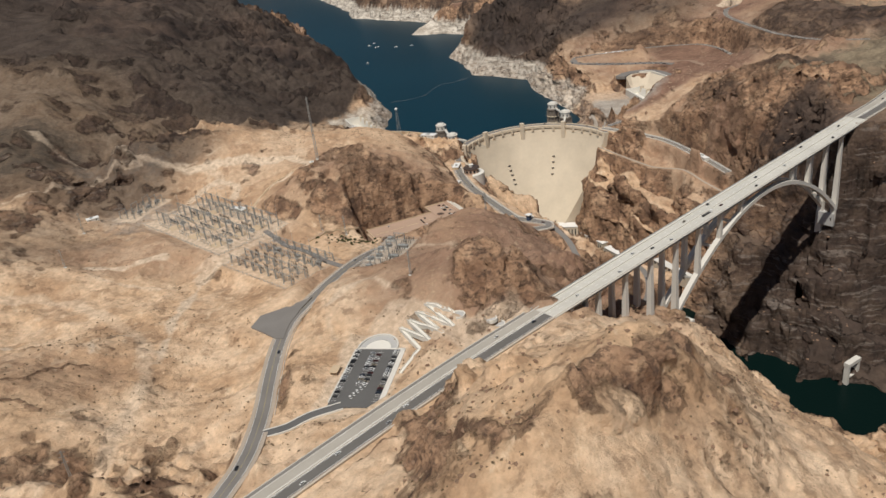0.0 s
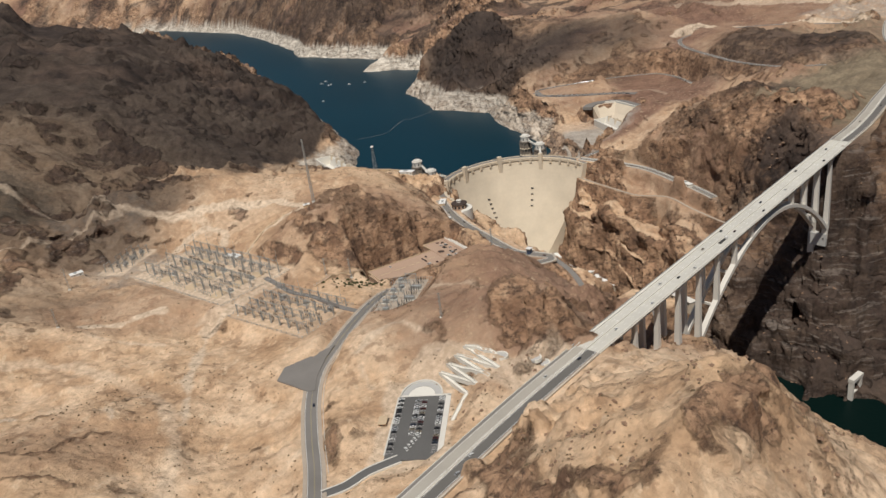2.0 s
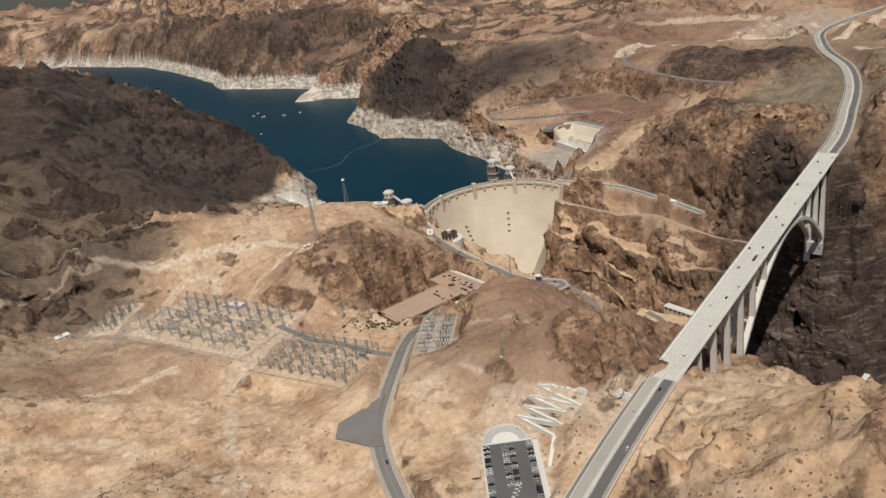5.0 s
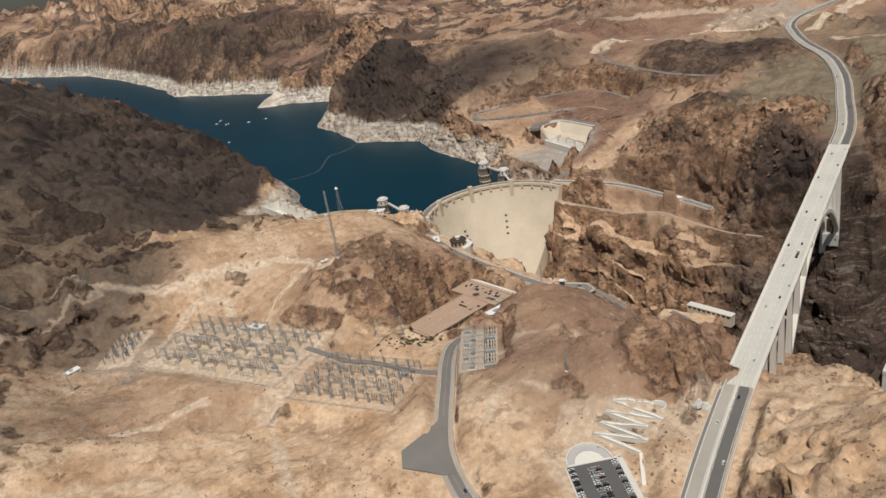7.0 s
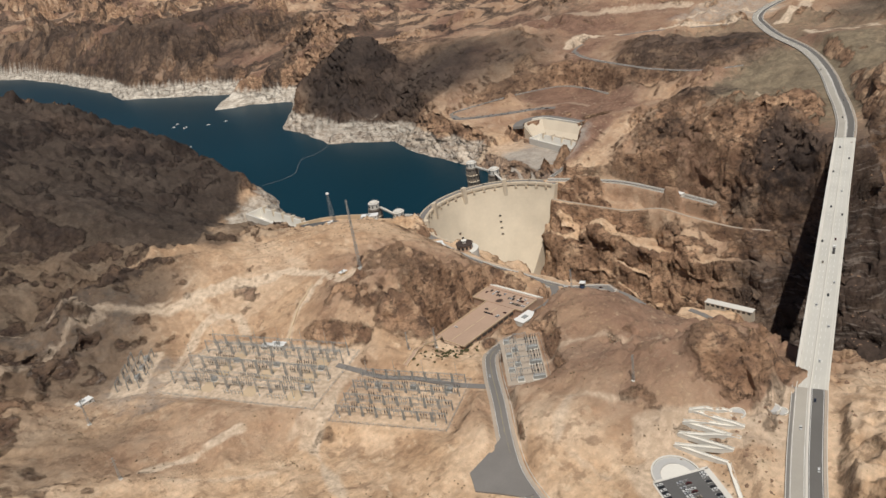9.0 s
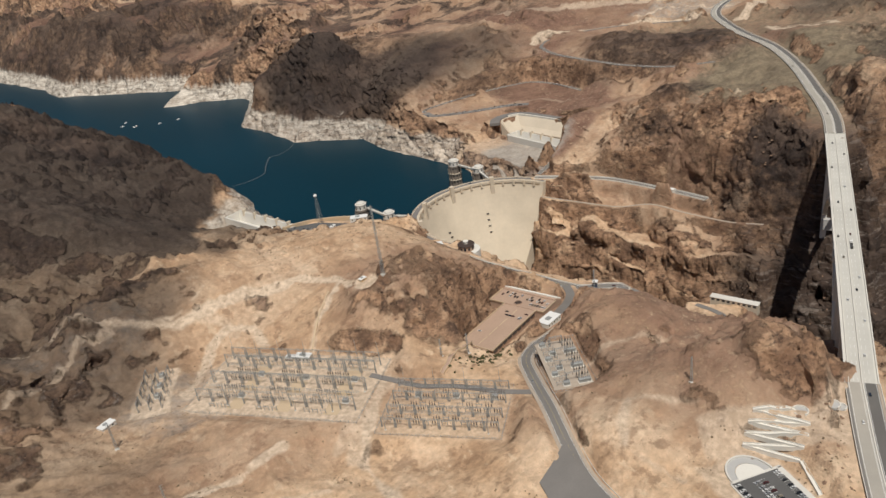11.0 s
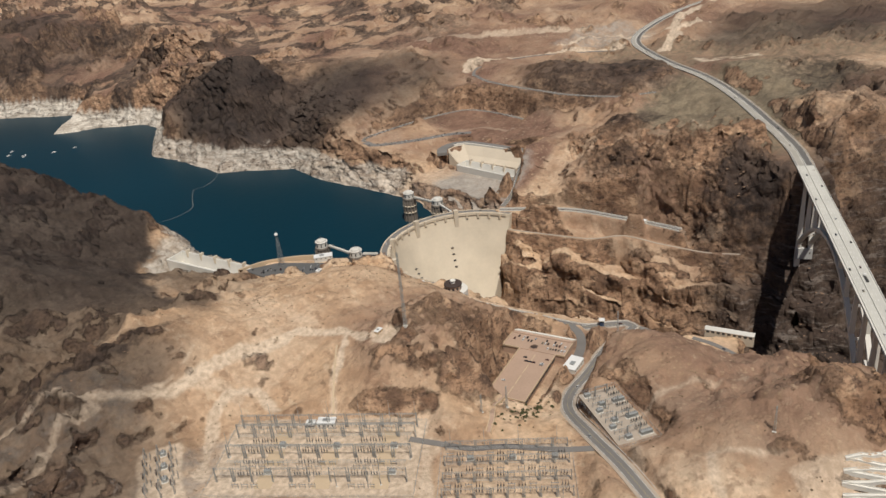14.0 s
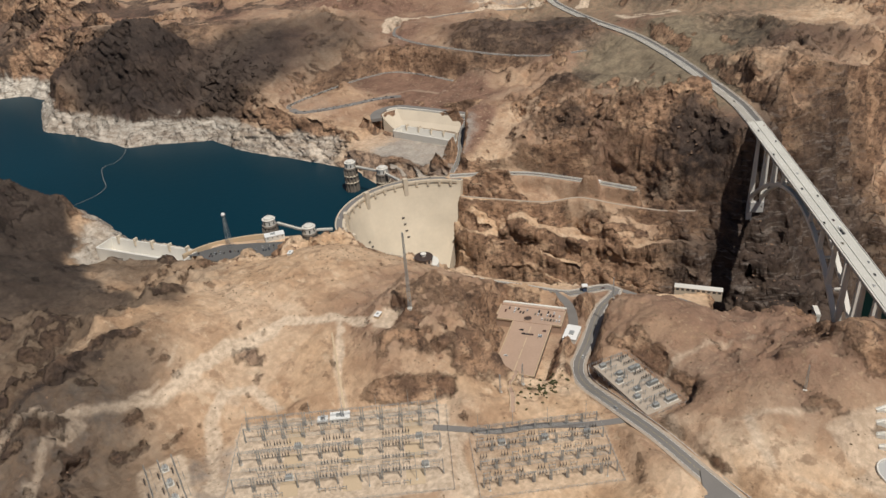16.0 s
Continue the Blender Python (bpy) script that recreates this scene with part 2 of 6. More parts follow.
NEAR_BANK = [(187, 1470, 6.0), (285, 1105, 4.0), (318, 1030, 2.6), (336, 960, 1.6), (346, 870, 1.4), (380, 778, 1.25), (440, 735, 0.88), (520, 700, 0.72), (1500, 600, 0.7)]



def hashed(ix, iy, seed):
    n = (ix * 374761393 + iy * 668265263 + seed * 1442695041) & 0x7FFFFFFF
    n = ((n ^ (n >> 13)) * 1274126177) & 0x7FFFFFFF
    return ((n ^ (n >> 16)) & 0xFFFF) / 65535.0


def value_noise(x, y, seed):
    x0, y0 = np.floor(x), np.floor(y)
    fx, fy = x - x0, y - y0
    fx, fy = fx * fx * fx * (fx * (fx * 6 - 15) + 10), fy * fy * fy * (fy * (fy * 6 - 15) + 10)
    ix, iy = x0.astype(np.int64), y0.astype(np.int64)
    a, b = hashed(ix, iy, seed), hashed(ix + 1, iy, seed)
    c, d = hashed(ix, iy + 1, seed), hashed(ix + 1, iy + 1, seed)
    return (a + (b - a) * fx) * (1 - fy) + (c + (d - c) * fx) * fy


def solid_noise(x, y, z, seed):
    x0, y0, z0 = np.floor(x), np.floor(y), np.floor(z)
    f = [smooth(0.28, 0.72, u) for u in (x - x0, y - y0, z - z0)]
    ix, iy, iz = x0.astype(np.int64), y0.astype(np.int64), z0.astype(np.int64)
    v = [[[hashed(ix + a, iy + b + 57 * (iz + c), seed + 7) for c in (0, 1)] for b in (0, 1)] for a in (0, 1)]
    v = [[p[0] + (p[1] - p[0]) * f[2] for p in q] for q in v]
    v = [q[0] + (q[1] - q[0]) * f[1] for q in v]
    return v[0] + (v[1] - v[0]) * f[0]


def craggy(x, y, z, size, octaves, seed, rough=0.55):
    """Blocky noise in the solid rock, about -1 to 1."""
    total, amp, norm = 0.0, 1.0, 0.0
    for k in range(octaves):
        c, s = math.cos(1.1 * k + seed), math.sin(1.1 * k + seed)
        u, v = (c * x - s * y) / size + 5.7 * k, (s * x + c * y) / size - 3.9 * k
        total = total + amp * (2 * solid_noise(u + 0.25 * v, v, z / size + 0.3 * u + 1.7 * k, seed + k) - 1)
        norm, amp, size = norm + amp, amp * rough, size / 2.07
    return 1.7 * total / norm


def fractal(x, y, size, octaves, seed, ridged=False, rough=0.5):
    """Noise of about -1 to 1 whose largest features are size metres apart."""
    total, amp, norm = 0.0, 1.0, 0.0
    for k in range(octaves):
        c, s = math.cos(0.7 * k + seed), math.sin(0.7 * k + seed)
        v = value_noise((c * x - s * y) / size + 17.3 * k, (s * x + c * y) / size - 9.1 * k, seed + k) * 2 - 1
        if ridged:
            v = 1 - 2 * np.abs(v)
        total, norm = total + amp * v, norm + amp
        amp, size = amp * rough, size / 2.03
    return 2.4 * (total / norm - (0.1 if ridged else 0.0))


def smooth(e0, e1, v):
    t = np.clip((v - e0) / (e1 - e0), 0, 1)
    return t * t * (3 - 2 * t)


def along(x, y, line, sided=False):
    """The distance to a line of points (x, y, value...), and the value at the nearest place on it; sided: plus on its right."""
    best, val, side = np.full(np.shape(x), 1e9), np.zeros(np.shape(x)), np.zeros(np.shape(x))
    for p, q in zip(line[:-1], line[1:]):
        dx, dy = q[0] - p[0], q[1] - p[1]
        t = np.clip(((x - p[0]) * dx + (y - p[1]) * dy) / (dx * dx + dy * dy), 0, 1)
        d = np.hypot(x - p[0] - t * dx, y - p[1] - t * dy)
        near = d < best
        best = np.where(near, d, best)
        val = np.where(near, p[2] + t * (q[2] - p[2]), val)
        if sided:
            side = np.where(near, (x - p[0]) * dy - (y - p[1]) * dx, side)
    return (best, val, side) if sided else (best, val)


def inside(x, y, ring):
    """The signed distance to a closed outline, minus within."""
    d, _ = along(x, y, [(px, py, 0) for px, py in ring + ring[:1]])
    odd = np.zeros(np.shape(x), bool)
    for (x0, y0), (x1, y1) in zip(ring, ring[1:] + ring[:1]):
        if y0 != y1:
            odd ^= ((y0 > y) != (y1 > y)) & (x < (x1 - x0) * (y - y0) / (y1 - y0) + x0)
    return np.where(odd, -d, d)


def boxed(x, y, pad):
    """The signed distance to a turned rectangle (x, y, half length, half width, degrees)."""
    c, s = math.cos(radians(pad[4])), math.sin(radians(pad[4]))
    u, v = (x - pad[0]) * c + (y - pad[1]) * s, -(x - pad[0]) * s + (y - pad[1]) * c
    qx, qy = np.abs(u) - pad[2], np.abs(v) - pad[3]
    return np.hypot(np.maximum(qx, 0), np.maximum(qy, 0)) + np.minimum(np.maximum(qx, qy), 0)


HILLS_SOUTH = [(300, 300, 120, -26), (30, 310, 60, 56), (70, 330, 60, 38), (130, 340, 60, -43), (100, 350, 60, 39), (400, 350, 100, -56), (0, 360, 60, 1), (170, 380, 60, -3), (350, 400, 80, 24), (140, 410, 60, 56), (70, 410, 60, -5), (10, 410, 60, -1), (240, 440, 80, -14), (-60, 440, 100, 4), (90, 450, 60, 16), (400, 470, 90, -89), (300, 480, 70, 26), (60, 500, 70, 20), (-600, 500, 260, -9), (270, 510, 70, 1), (-230, 520, 90, -22), (-320, 530, 60, 2), (-360, 540, 80, 36), (120, 560, 80, -16)]
HILLS_ROAD = [(350, 560, 80, -39), (-130, 580, 100, 5), (0, 580, 60, -27), (-290, 580, 70, -29), (190, 600, 60, 5), (-20, 610, 60, -18), (330, 620, 90, -124), (240, 630, 60, 21), (20, 640, 60, 86), (150, 640, 60, -17), (-50, 650, 60, -16), (-120, 660, 60, 1), (-200, 670, 80, -21), (220, 680, 70, 2), (-80, 690, 60, 30), (130, 690, 70, 25), (800, 700, 300, 7), (-230, 710, 90, 20), (-390, 730, 90, -55), (0, 740, 80, -29), (150, 750, 90, -41), (-350, 760, 70, 46), (-130, 780, 110, -23), (-470, 790, 90, -7)]
HILLS_MIDDLE = [(-280, 800, 80, -40), (10, 810, 80, 11), (50, 820, 70, 39), (-330, 840, 60, -9), (190, 850, 110, -16), (570, 870, 140, 40), (-430, 870, 70, -20), (-360, 880, 70, 19), (-500, 880, 100, 12), (100, 900, 70, 11), (-900, 900, 400, 27), (1100, 900, 360, 13), (290, 930, 130, -97), (70, 940, 60, -15), (-90, 940, 60, -71), (650, 950, 130, 46), (-150, 960, 60, -8), (-200, 970, 70, 14), (220, 970, 100, -55), (110, 980, 70, 27), (-60, 980, 60, -8), (520, 990, 90, -43), (30, 1000, 80, -26), (-120, 1000, 60, 68)]
HILLS_DAM = [(1500, 1000, 400, 26), (-270, 1010, 90, -28), (-470, 1040, 100, -38), (500, 1050, 70, 80), (-170, 1060, 80, -14), (440, 1060, 70, -83), (-60, 1060, 90, 1), (150, 1090, 70, 24), (-530, 1100, 90, -12), (-240, 1110, 80, -1), (60, 1110, 90, -16), (800, 1110, 160, 26), (610, 1120, 110, -55), (480, 1130, 80, 49), (-360, 1130, 80, -21), (400, 1130, 80, -56), (190, 1130, 80, -120), (-460, 1140, 70, 22), (-280, 1160, 70, -22), (140, 1170, 80, -48), (-180, 1200, 110, 31), (-410, 1200, 80, -22), (-490, 1200, 80, -12), (40, 1200, 70, -1)]
HILLS_LAKE = [(-330, 1210, 70, 76), (610, 1220, 110, 65), (770, 1230, 130, -27), (440, 1230, 90, -3), (-20, 1230, 80, 14), (40, 1270, 70, -41), (1400, 1270, 350, 8), (400, 1290, 100, -10), (870, 1300, 160, 17), (600, 1300, 140, -25), (-320, 1320, 130, -56), (0, 1330, 100, -21), (350, 1340, 110, -34), (1060, 1340, 240, 7), (-510, 1410, 180, 86), (-60, 1450, 120, -63), (830, 1480, 180, -51), (350, 1480, 140, -18), (-150, 1500, 140, 52), (-390, 1520, 190, -59), (420, 1560, 140, 54), (780, 1600, 190, 75), (-100, 1600, 150, -65), (460, 1660, 180, -143)]
HILLS_FAR = [(-900, 1700, 390, 10), (-260, 1720, 200, -9), (1210, 1720, 410, -24), (740, 1780, 190, 29), (-530, 1840, 260, 61), (620, 1850, 170, -105), (500, 1910, 170, 184), (-240, 1920, 270, -79), (-700, 2000, 270, 14), (370, 2010, 200, -83), (300, 2150, 210, -47), (1010, 2200, 400, -11), (-930, 2200, 360, -7), (1800, 2200, 740, 10), (-490, 2250, 340, 40), (-1400, 2300, 580, 233), (290, 2330, 220, 166), (860, 2400, 450, 67), (240, 2500, 330, -172), (-880, 2600, 330, 41), (-690, 2600, 250, 141), (-440, 2600, 250, -80), (-420, 2800, 330, -130), (2300, 2800, 900, 42)]
HILLS_FAR_B = [(220, 3140, 390, 65), (630, 3270, 460, 43), (1060, 3400, 590, -120), (60, 3400, 330, -242), (1600, 3400, 770, 60), (190, 3640, 350, 207), (-90, 3840, 470, -11), (-350, 4460, 810, 85), (-2900, 5000, 900, 13), (-700, 5300, 900, -35), (-1300, 6300, 800, -195), (-700, 6500, 880, 218), (-3000, 6800, 900, 152), (-2300, 6900, 850, 60), (-1500, 7000, 780, 134)]
HILLS_MORE = [(600, 1800, 50, -26), (650, 1770, 40, -25), (30, 380, 70, -14), (-340, 590, 70, 12), (-310, 820, 70, -12), (-460, 870, 70, -12), (-110, 910, 40, 14), (500, 1010, 40, -16), (720, 1070, 40, 10), (-90, 1080, 40, -28), (-450, 1190, 40, 46), (-550, 1220, 40, -24), (770, 1230, 40, -11), (-460, 1240, 40, -38), (610, 1280, 70, -16), (970, 1320, 100, 21), (-430, 1360, 60, 21), (460, 1420, 60, 31), (-320, 1430, 60, -12), (-500, 1440, 100, -38), (-500, 1440, 60, -47), (850, 1460, 100, 8)]
HILLS_MORE_FAR = [(-830, 2430, 180, -95), (850, 1640, 60, -28), (980, 1790, 80, -30), (1040, 1690, 70, -18), (-470, 1540, 60, 22), (700, 1580, 60, -36), (760, 1610, 60, 25), (-220, 1700, 90, -37), (570, 1730, 90, -12), (-220, 1900, 90, -5), (440, 1910, 90, -41), (-520, 1990, 140, -17), (970, 1990, 90, -27), (390, 2000, 90, 18), (290, 2180, 90, -65), (650, 2200, 140, 20), (830, 2250, 90, -12), (310, 2430, 160, 33), (270, 2680, 160, 85), (160, 3060, 260, 11), (1160, 3390, 160, -43), (330, 3400, 160, -38), (-10, 3690, 160, 10), (-200, 3900, 160, 40)]
HILLS = HILLS_SOUTH + HILLS_ROAD + HILLS_MIDDLE + HILLS_DAM + HILLS_LAKE + HILLS_FAR + HILLS_FAR_B + HILLS_MORE + HILLS_MORE_FAR


def upland(x, y):
    z = np.full(np.shape(x), 265.0)
    for hx, hy, r, h in HILLS:
        z = z + h * np.exp(-((x - hx) ** 2 + (y - hy) ** 2) / (2.0 * r * r))
    for cx, cy, rx, ry, turn, h, p in CRAGS:
        c, s = math.cos(radians(turn)), math.sin(radians(turn))
        u, v = ((x - cx) * c + (y - cy) * s) / rx, (-(x - cx) * s + (y - cy) * c) / ry
        z = z + h * np.exp(-np.minimum(u * u + v * v, 9.0) ** p)
    return z



def rockiness(x, y):
    """How craggy the ground is: 1 on bare rock, little on the graded flats."""
    r = smooth(-0.9, 0.9, fractal(x, y, 160, 3, 5))
    for cx, cy, rx, ry, v in ROCKY:
        e = smooth(1.25, 0.75, np.hypot((x - cx) / rx, (y - cy) / ry))
        r = r * (1 - e) + v * e
    return r


ROCKY = [(-330, 800, 260, 330, 0.15), (-120, 720, 180, 160, 0.12), (-250, 1130, 170, 130, 0.15), (120, 420, 190, 200, 0.4), (20, 470, 40, 50, 1.0), (-100, 1010, 90, 80, 0.8), (45, 715, 60, 60, 0.9), (0, 900, 90, 60, 0.35), (400, 1150, 60, 130, 0.4), (330, 1190, 60, 140, 1.0), (520, 1050, 130, 160, 1.0), (640, 1150, 90, 90, 0.7), (-400, 1900, 300, 560, 0.7), (420, 2050, 260, 380, 0.35), (240, 2520, 110, 170, 0.9), (800, 1600, 240, 180, 0.35), (850, 1200, 200, 140, 0.35), (375, 1230, 50, 150, 0.2), (560, 1740, 150, 150, 0.04), (700, 1720, 90, 190, 0.08), (450, 1440, 120, 60, 0.15), (-320, 1560, 160, 160, 0.3)]


def land(x, y, rough=True):
    """The height of the ground."""
    shape = np.shape(x)
    wx = x + 8 * fractal(x, y, 90, 3, 31)
    wy = y + 8 * fractal(x, y, 90, 3, 47)
    z = upland(x, y)
    rock = rockiness(x, y)
    if rough:
        far = smooth(1500, 3200, y) * (1 - 0.7 * smooth(250, 700, x + 0.1 * (y - 2000)))
        z = z + (rock * 15 + 2.2 + 20 * far * rock) * fractal(wx, wy, 125, 7, 3, True, 0.6)
        z = z + rock * 40 * far * fractal(wx, wy, 420, 3, 13, True)
        z = z + (0.8 + 1.5 * rock) * fractal(x, y, 24, 4, 71, True, 0.6)
    # the shores of the lake
    d = inside(wx * 0.6 + x * 0.4, wy * 0.6 + y * 0.4, LAKE)
    bank = LAKE_Z + np.where(d > 0, 1.05 * d, 0.5 * d) + 4 * (1 - 0.7 * smooth(2300, 3000, y)) * fractal(x, y, 44, 5, 91, True, 0.6) * smooth(-5, 20, d)
    bank = np.where(d > 45, bank + 14 * smooth(45, 60, d) * np.maximum(fractal(x, y, 90, 4, 37, True) + 0.8, 0), bank)
    z = np.where(bank < z, bank, z)
    # the canyon below the dam, cut in ledges
    bx = x + 13 * fractal(x, y, 95, 2, 101, True)
    by = y + 13 * fractal(x, y, 95, 2, 103, True)
    d, half, side = along(bx, by, RIVER, True)
    run = np.maximum(d - half, -25)
    near = side > 0
    steep = np.where(near, along(x, y, NEAR_BANK)[1], along(x, y, STEEPNESS)[1])
    wall = RIVER_Z - 4 + np.where(run > 0, steep * run, 0.4 * run)
    wall = np.where(wall > 118, 118 + (wall - 118) * np.minimum(1.0, np.where(near, 1.3, 0.85) / steep), wall)
    tilt = 0.3 * fractal(x, y, 140, 3, 23) + 0.004 * (x - y)
    for step, much in ((38.0, 0.55), (13.0, 0.5)):
        k = wall / step + tilt
        ledge = (np.floor(k) + smooth(0.35, 0.75, k - np.floor(k)) - tilt) * step
        wall = np.where(run > 2, wall + much * (ledge - wall), wall)
    if rough:
        wall = wall + smooth(0, 15, run) * 6 * fractal(x, y, 60, 4, 29, True, 0.5)
    wall = np.where(run > 110, wall + (run - 110) * np.where(near, 0.6, 2.0), wall)
    z = np.where(wall < z, wall, z)
    # graded ground
    for pad in PADS:
        e = smooth(pad[6], 0.0, boxed(x, y, pad))
        z = z * (1 - e) + pad[5] * e
    for line, half, soft in ROADBEDS:
        d, level = along(x, y, line)
        e = smooth(half + soft, half, d)
        z = z * (1 - e) + level * e
    return z

# graded ground: rectangles (x, y, half length, half width, degrees, level, soft edge), and road lines
PADS = [
    (-76, 535, 50, 24, 78, 256, 28), (-302, 968, 96, 52, -46, 239, 26), (-192, 828, 62, 42, -44, 234, 22), (-424, 1052, 42, 22, 70, 243, 20), (-64, 806, 46, 24, 66, 239, 18),
    (6, 921, 18, 12, 18, 205.2, 6), (-45, 952, 58, 32, 22, 199, 14), (19, 982, 44, 28, -68, 199, 12), (-45, 1458, 75, 28, -42, 178, 22), (-272, 1000, 14, 12, -46, 240, 16), (396, 1540, 34, 100, 4, 171, 24), (478, 1555, 30, 96, 4, 175, 12), (612, 1742, 72, 108, 0, 208.5, 12), (534, 1565, 12, 95, 8, 204.2, 8), (470, 1664, 48, 12, -8, 204.2, 12), (440, 1850, 66, 10, 2, 211.5, 14), (455, 1778, 70, 10, -24, 206, 12),
    (-174, 664, 26, 22, 60, 244.4, 10), (262, 900, 34, 16, -55, 124, 20), (-166, 1036, 14, 9, 20, 282, 15), (-137, 1598, 86, 18, -72, 157, 26), (452, 1530, 78, 14, -83, 174, 12),
]
MAIN_ROAD = [(-200, 300, 263), (-172, 390, 262), (-159, 440, 259), (-158, 500, 252), (-162, 560, 247), (-163, 614, 245), (-158, 660, 245), (-142, 705, 244), (-121, 755, 242), (-98, 812, 234), (-74, 858, 223), (-40, 884, 213), (5, 900, 206), (60, 922, 198), (100, 934, 192), (128, 936, 189), (145, 941, 188), (146, 954, 187), (128, 970, 186.5), (108, 986, 186), (97, 1010, 186), (80, 1052, 188), (62, 1100, 189), (50, 1150, 188), (43, 1205, 186), (40, 1262, 183)]
HIGHWAY_SOUTH = [(-320, 210, 258), (-220, 315, 260), (-134, 396, 262), (-60, 463, 264), (10, 525, 265), (80, 583, 266)]
HIGHWAY_EAST = [(543, 929, 291), (598, 972, 292), (660, 1030, 292), (714, 1085, 291), (790, 1160, 289), (855, 1230, 288), (920, 1310, 288), (965, 1380, 289), (1025, 1490, 288), (1105, 1605, 285), (1202, 1722, 282), (1322, 1807, 280), (1503, 1878, 280), (1698, 1930, 280), (1950, 1965, 280)]
LOW_ROAD = [(150, 948, 186), (166, 912, 175), (172, 860, 160), (180, 815, 146), (205, 795, 138), (232, 805, 132), (250, 840, 127), (262, 890, 124), (258, 925, 124)]
AZ_ROAD = [(318, 1362, 183), (347, 1327, 183), (374, 1292, 183), (401, 1244, 183), (419, 1170, 183), (430, 1118, 183), (437, 1068, 183)]
AZ_TRACK = [(304, 1325, 160), (334, 1250, 160), (362, 1190, 160), (398, 1150, 164), (412, 1090, 162), (432, 1020, 160), (450, 970, 165)]
AZ_HILL_ROAD = [(366, 1842, 211), (376, 1862, 211), (445, 1868, 212), (553, 1862, 214), (625, 1852, 213), (668, 1832, 213), (686, 1780, 213), (688, 1710, 213), (684, 1630, 213)]
AZ_SPILL_ROAD = [(331, 1368, 184), (372, 1388, 186), (410, 1412, 189), (445, 1440, 194), (480, 1462, 200), (512, 1478, 204.5), (530, 1500, 204.5)]
AZ_LOT_ROAD = [(364, 1838, 211), (372, 1806, 208), (450, 1764, 206), (523, 1736, 205), (562, 1702, 205)]
AZ_LOOP = [(750, 1890, 276), (728, 1835, 276), (719, 1780, 275), (717, 1700, 275), (720, 1620, 275), (726, 1550, 275), (762, 1450, 276), (820, 1390, 280)]
AZ_UPPER = [(734, 1850, 276.5), (755, 1895, 276), (813, 1940, 276), (900, 1935, 277), (985, 1890, 279), (1060, 1800, 281), (1112, 1710, 284)]
GARAGE_ROAD = [(97, 1003, 186.3), (84, 978, 190), (62, 956, 196), (40, 940, 202), (24, 930, 205.5)]
YARD_ROAD = [(-110, 786, 237), (-138, 816, 235), (-166, 853, 234.6), (-192, 876, 234.6), (-210, 903, 236), (-226, 926, 238)]
DRIVE_BED = [(-93, 497, 255.3), (-118, 489, 255.3), (-134, 480, 254.2), (-152, 475, 254.0)]
ROADBEDS = [(DRIVE_BED, 6, 7), ([(x, y, z - 0.9) for x, y, z in HIGHWAY_SOUTH], 20, 10), ([(x, y, z - 0.9) for x, y, z in HIGHWAY_EAST], 18, 30), (MAIN_ROAD, 8, 12), (LOW_ROAD, 6, 10), (AZ_ROAD, 7, 10), (AZ_TRACK, 3, 8), (AZ_HILL_ROAD, 8, 9), (AZ_SPILL_ROAD, 6, 6), (MAIN_ROAD[18:], 12, 20), (GARAGE_ROAD, 7, 8), (YARD_ROAD, 6, 10), (AZ_LOT_ROAD, 9, 16), (AZ_LOOP, 8, 9), (AZ_UPPER, 6, 14)]
# steep outcrops: x, y, radii, turn, height, sharpness
CRAGS = [(50, 634, 40, 32, -25, 24, 3.0), (16, 405, 44, 60, 10, 10, 3.5), (118, 398, 52, 30, 35, 13, 3.0), (70, 350, 34, 22, 20, 8, 3.0), (-60, 1050, 70, 50, 20, 12, 2.0), (-95, 975, 60, 45, 20, 14, 2.0), (820, 1630, 115, 95, 30, 22, 2.0), (520, 1000, 45, 45, 0, 16, 3.0), (440, 1150, 35, 90, 5, 22, 3.0), (470, 1260, 60, 60, 0, 22, 3.0), (-430, 1235, 90, 24, 4, 12, 3.0), (330, 2290, 80, 130, 8, 40, 3.0), (600, 1330, 60, 40, 0, 22, 2.5), (-60, 1240, 60, 50, 0, 10, 2.0), (500, 1180, 50, 60, 0, 18, 3.0), (-480, 830, 60, 40, 0, 12, 2.0)]

# ---- helpers: true metres in, scaled by K ----


def part(name, bm, mat, parent=None, label="", smooth_shade=False):
    """Links a bmesh, built in true metres, as one mesh object."""
    bmesh.ops.recalc_face_normals(bm, faces=bm.faces)
    for v in bm.verts:
        v.co *= K
    me = bpy.data.meshes.new(name)
    bm.to_mesh(me)
    bm.free()
    if smooth_shade:
        for f in me.polygons:
            f.use_smooth = True
    me.materials.append(mat)
    ob = new(name, me)
    if parent:
        ob.parent = parent
    if label:
        ob["label"] = label
    return ob


def thing(name, x, y, z, turn, label, category, group="", kind=""):
    """An empty at the base of a thing, in true metres."""
    ob = new(name)
    ob.matrix_basis = pose(x * K, y * K, z * K, 0, 0, turn)
    ob.empty_display_size = 1
    return tagged(ob, label, category, group, kind)


def block(bm, x0, x1, y0, y1, z0, z1):
    v = [bm.verts.new(p) for p in ((x0, y0, z0), (x1, y0, z0), (x1, y1, z0), (x0, y1, z0), (x0, y0, z1), (x1, y0, z1), (x1, y1, z1), (x0, y1, z1))]
    for f in ((3, 2, 1, 0), (4, 5, 6, 7), (0, 1, 5, 4), (1, 2, 6, 5), (2, 3, 7, 6), (3, 0, 4, 7)):
        bm.faces.new([v[i] for i in f])
    return v


def boxes(*dims):
    bm = bmesh.new()
    for d in dims:
        block(bm, *d)
    return bm


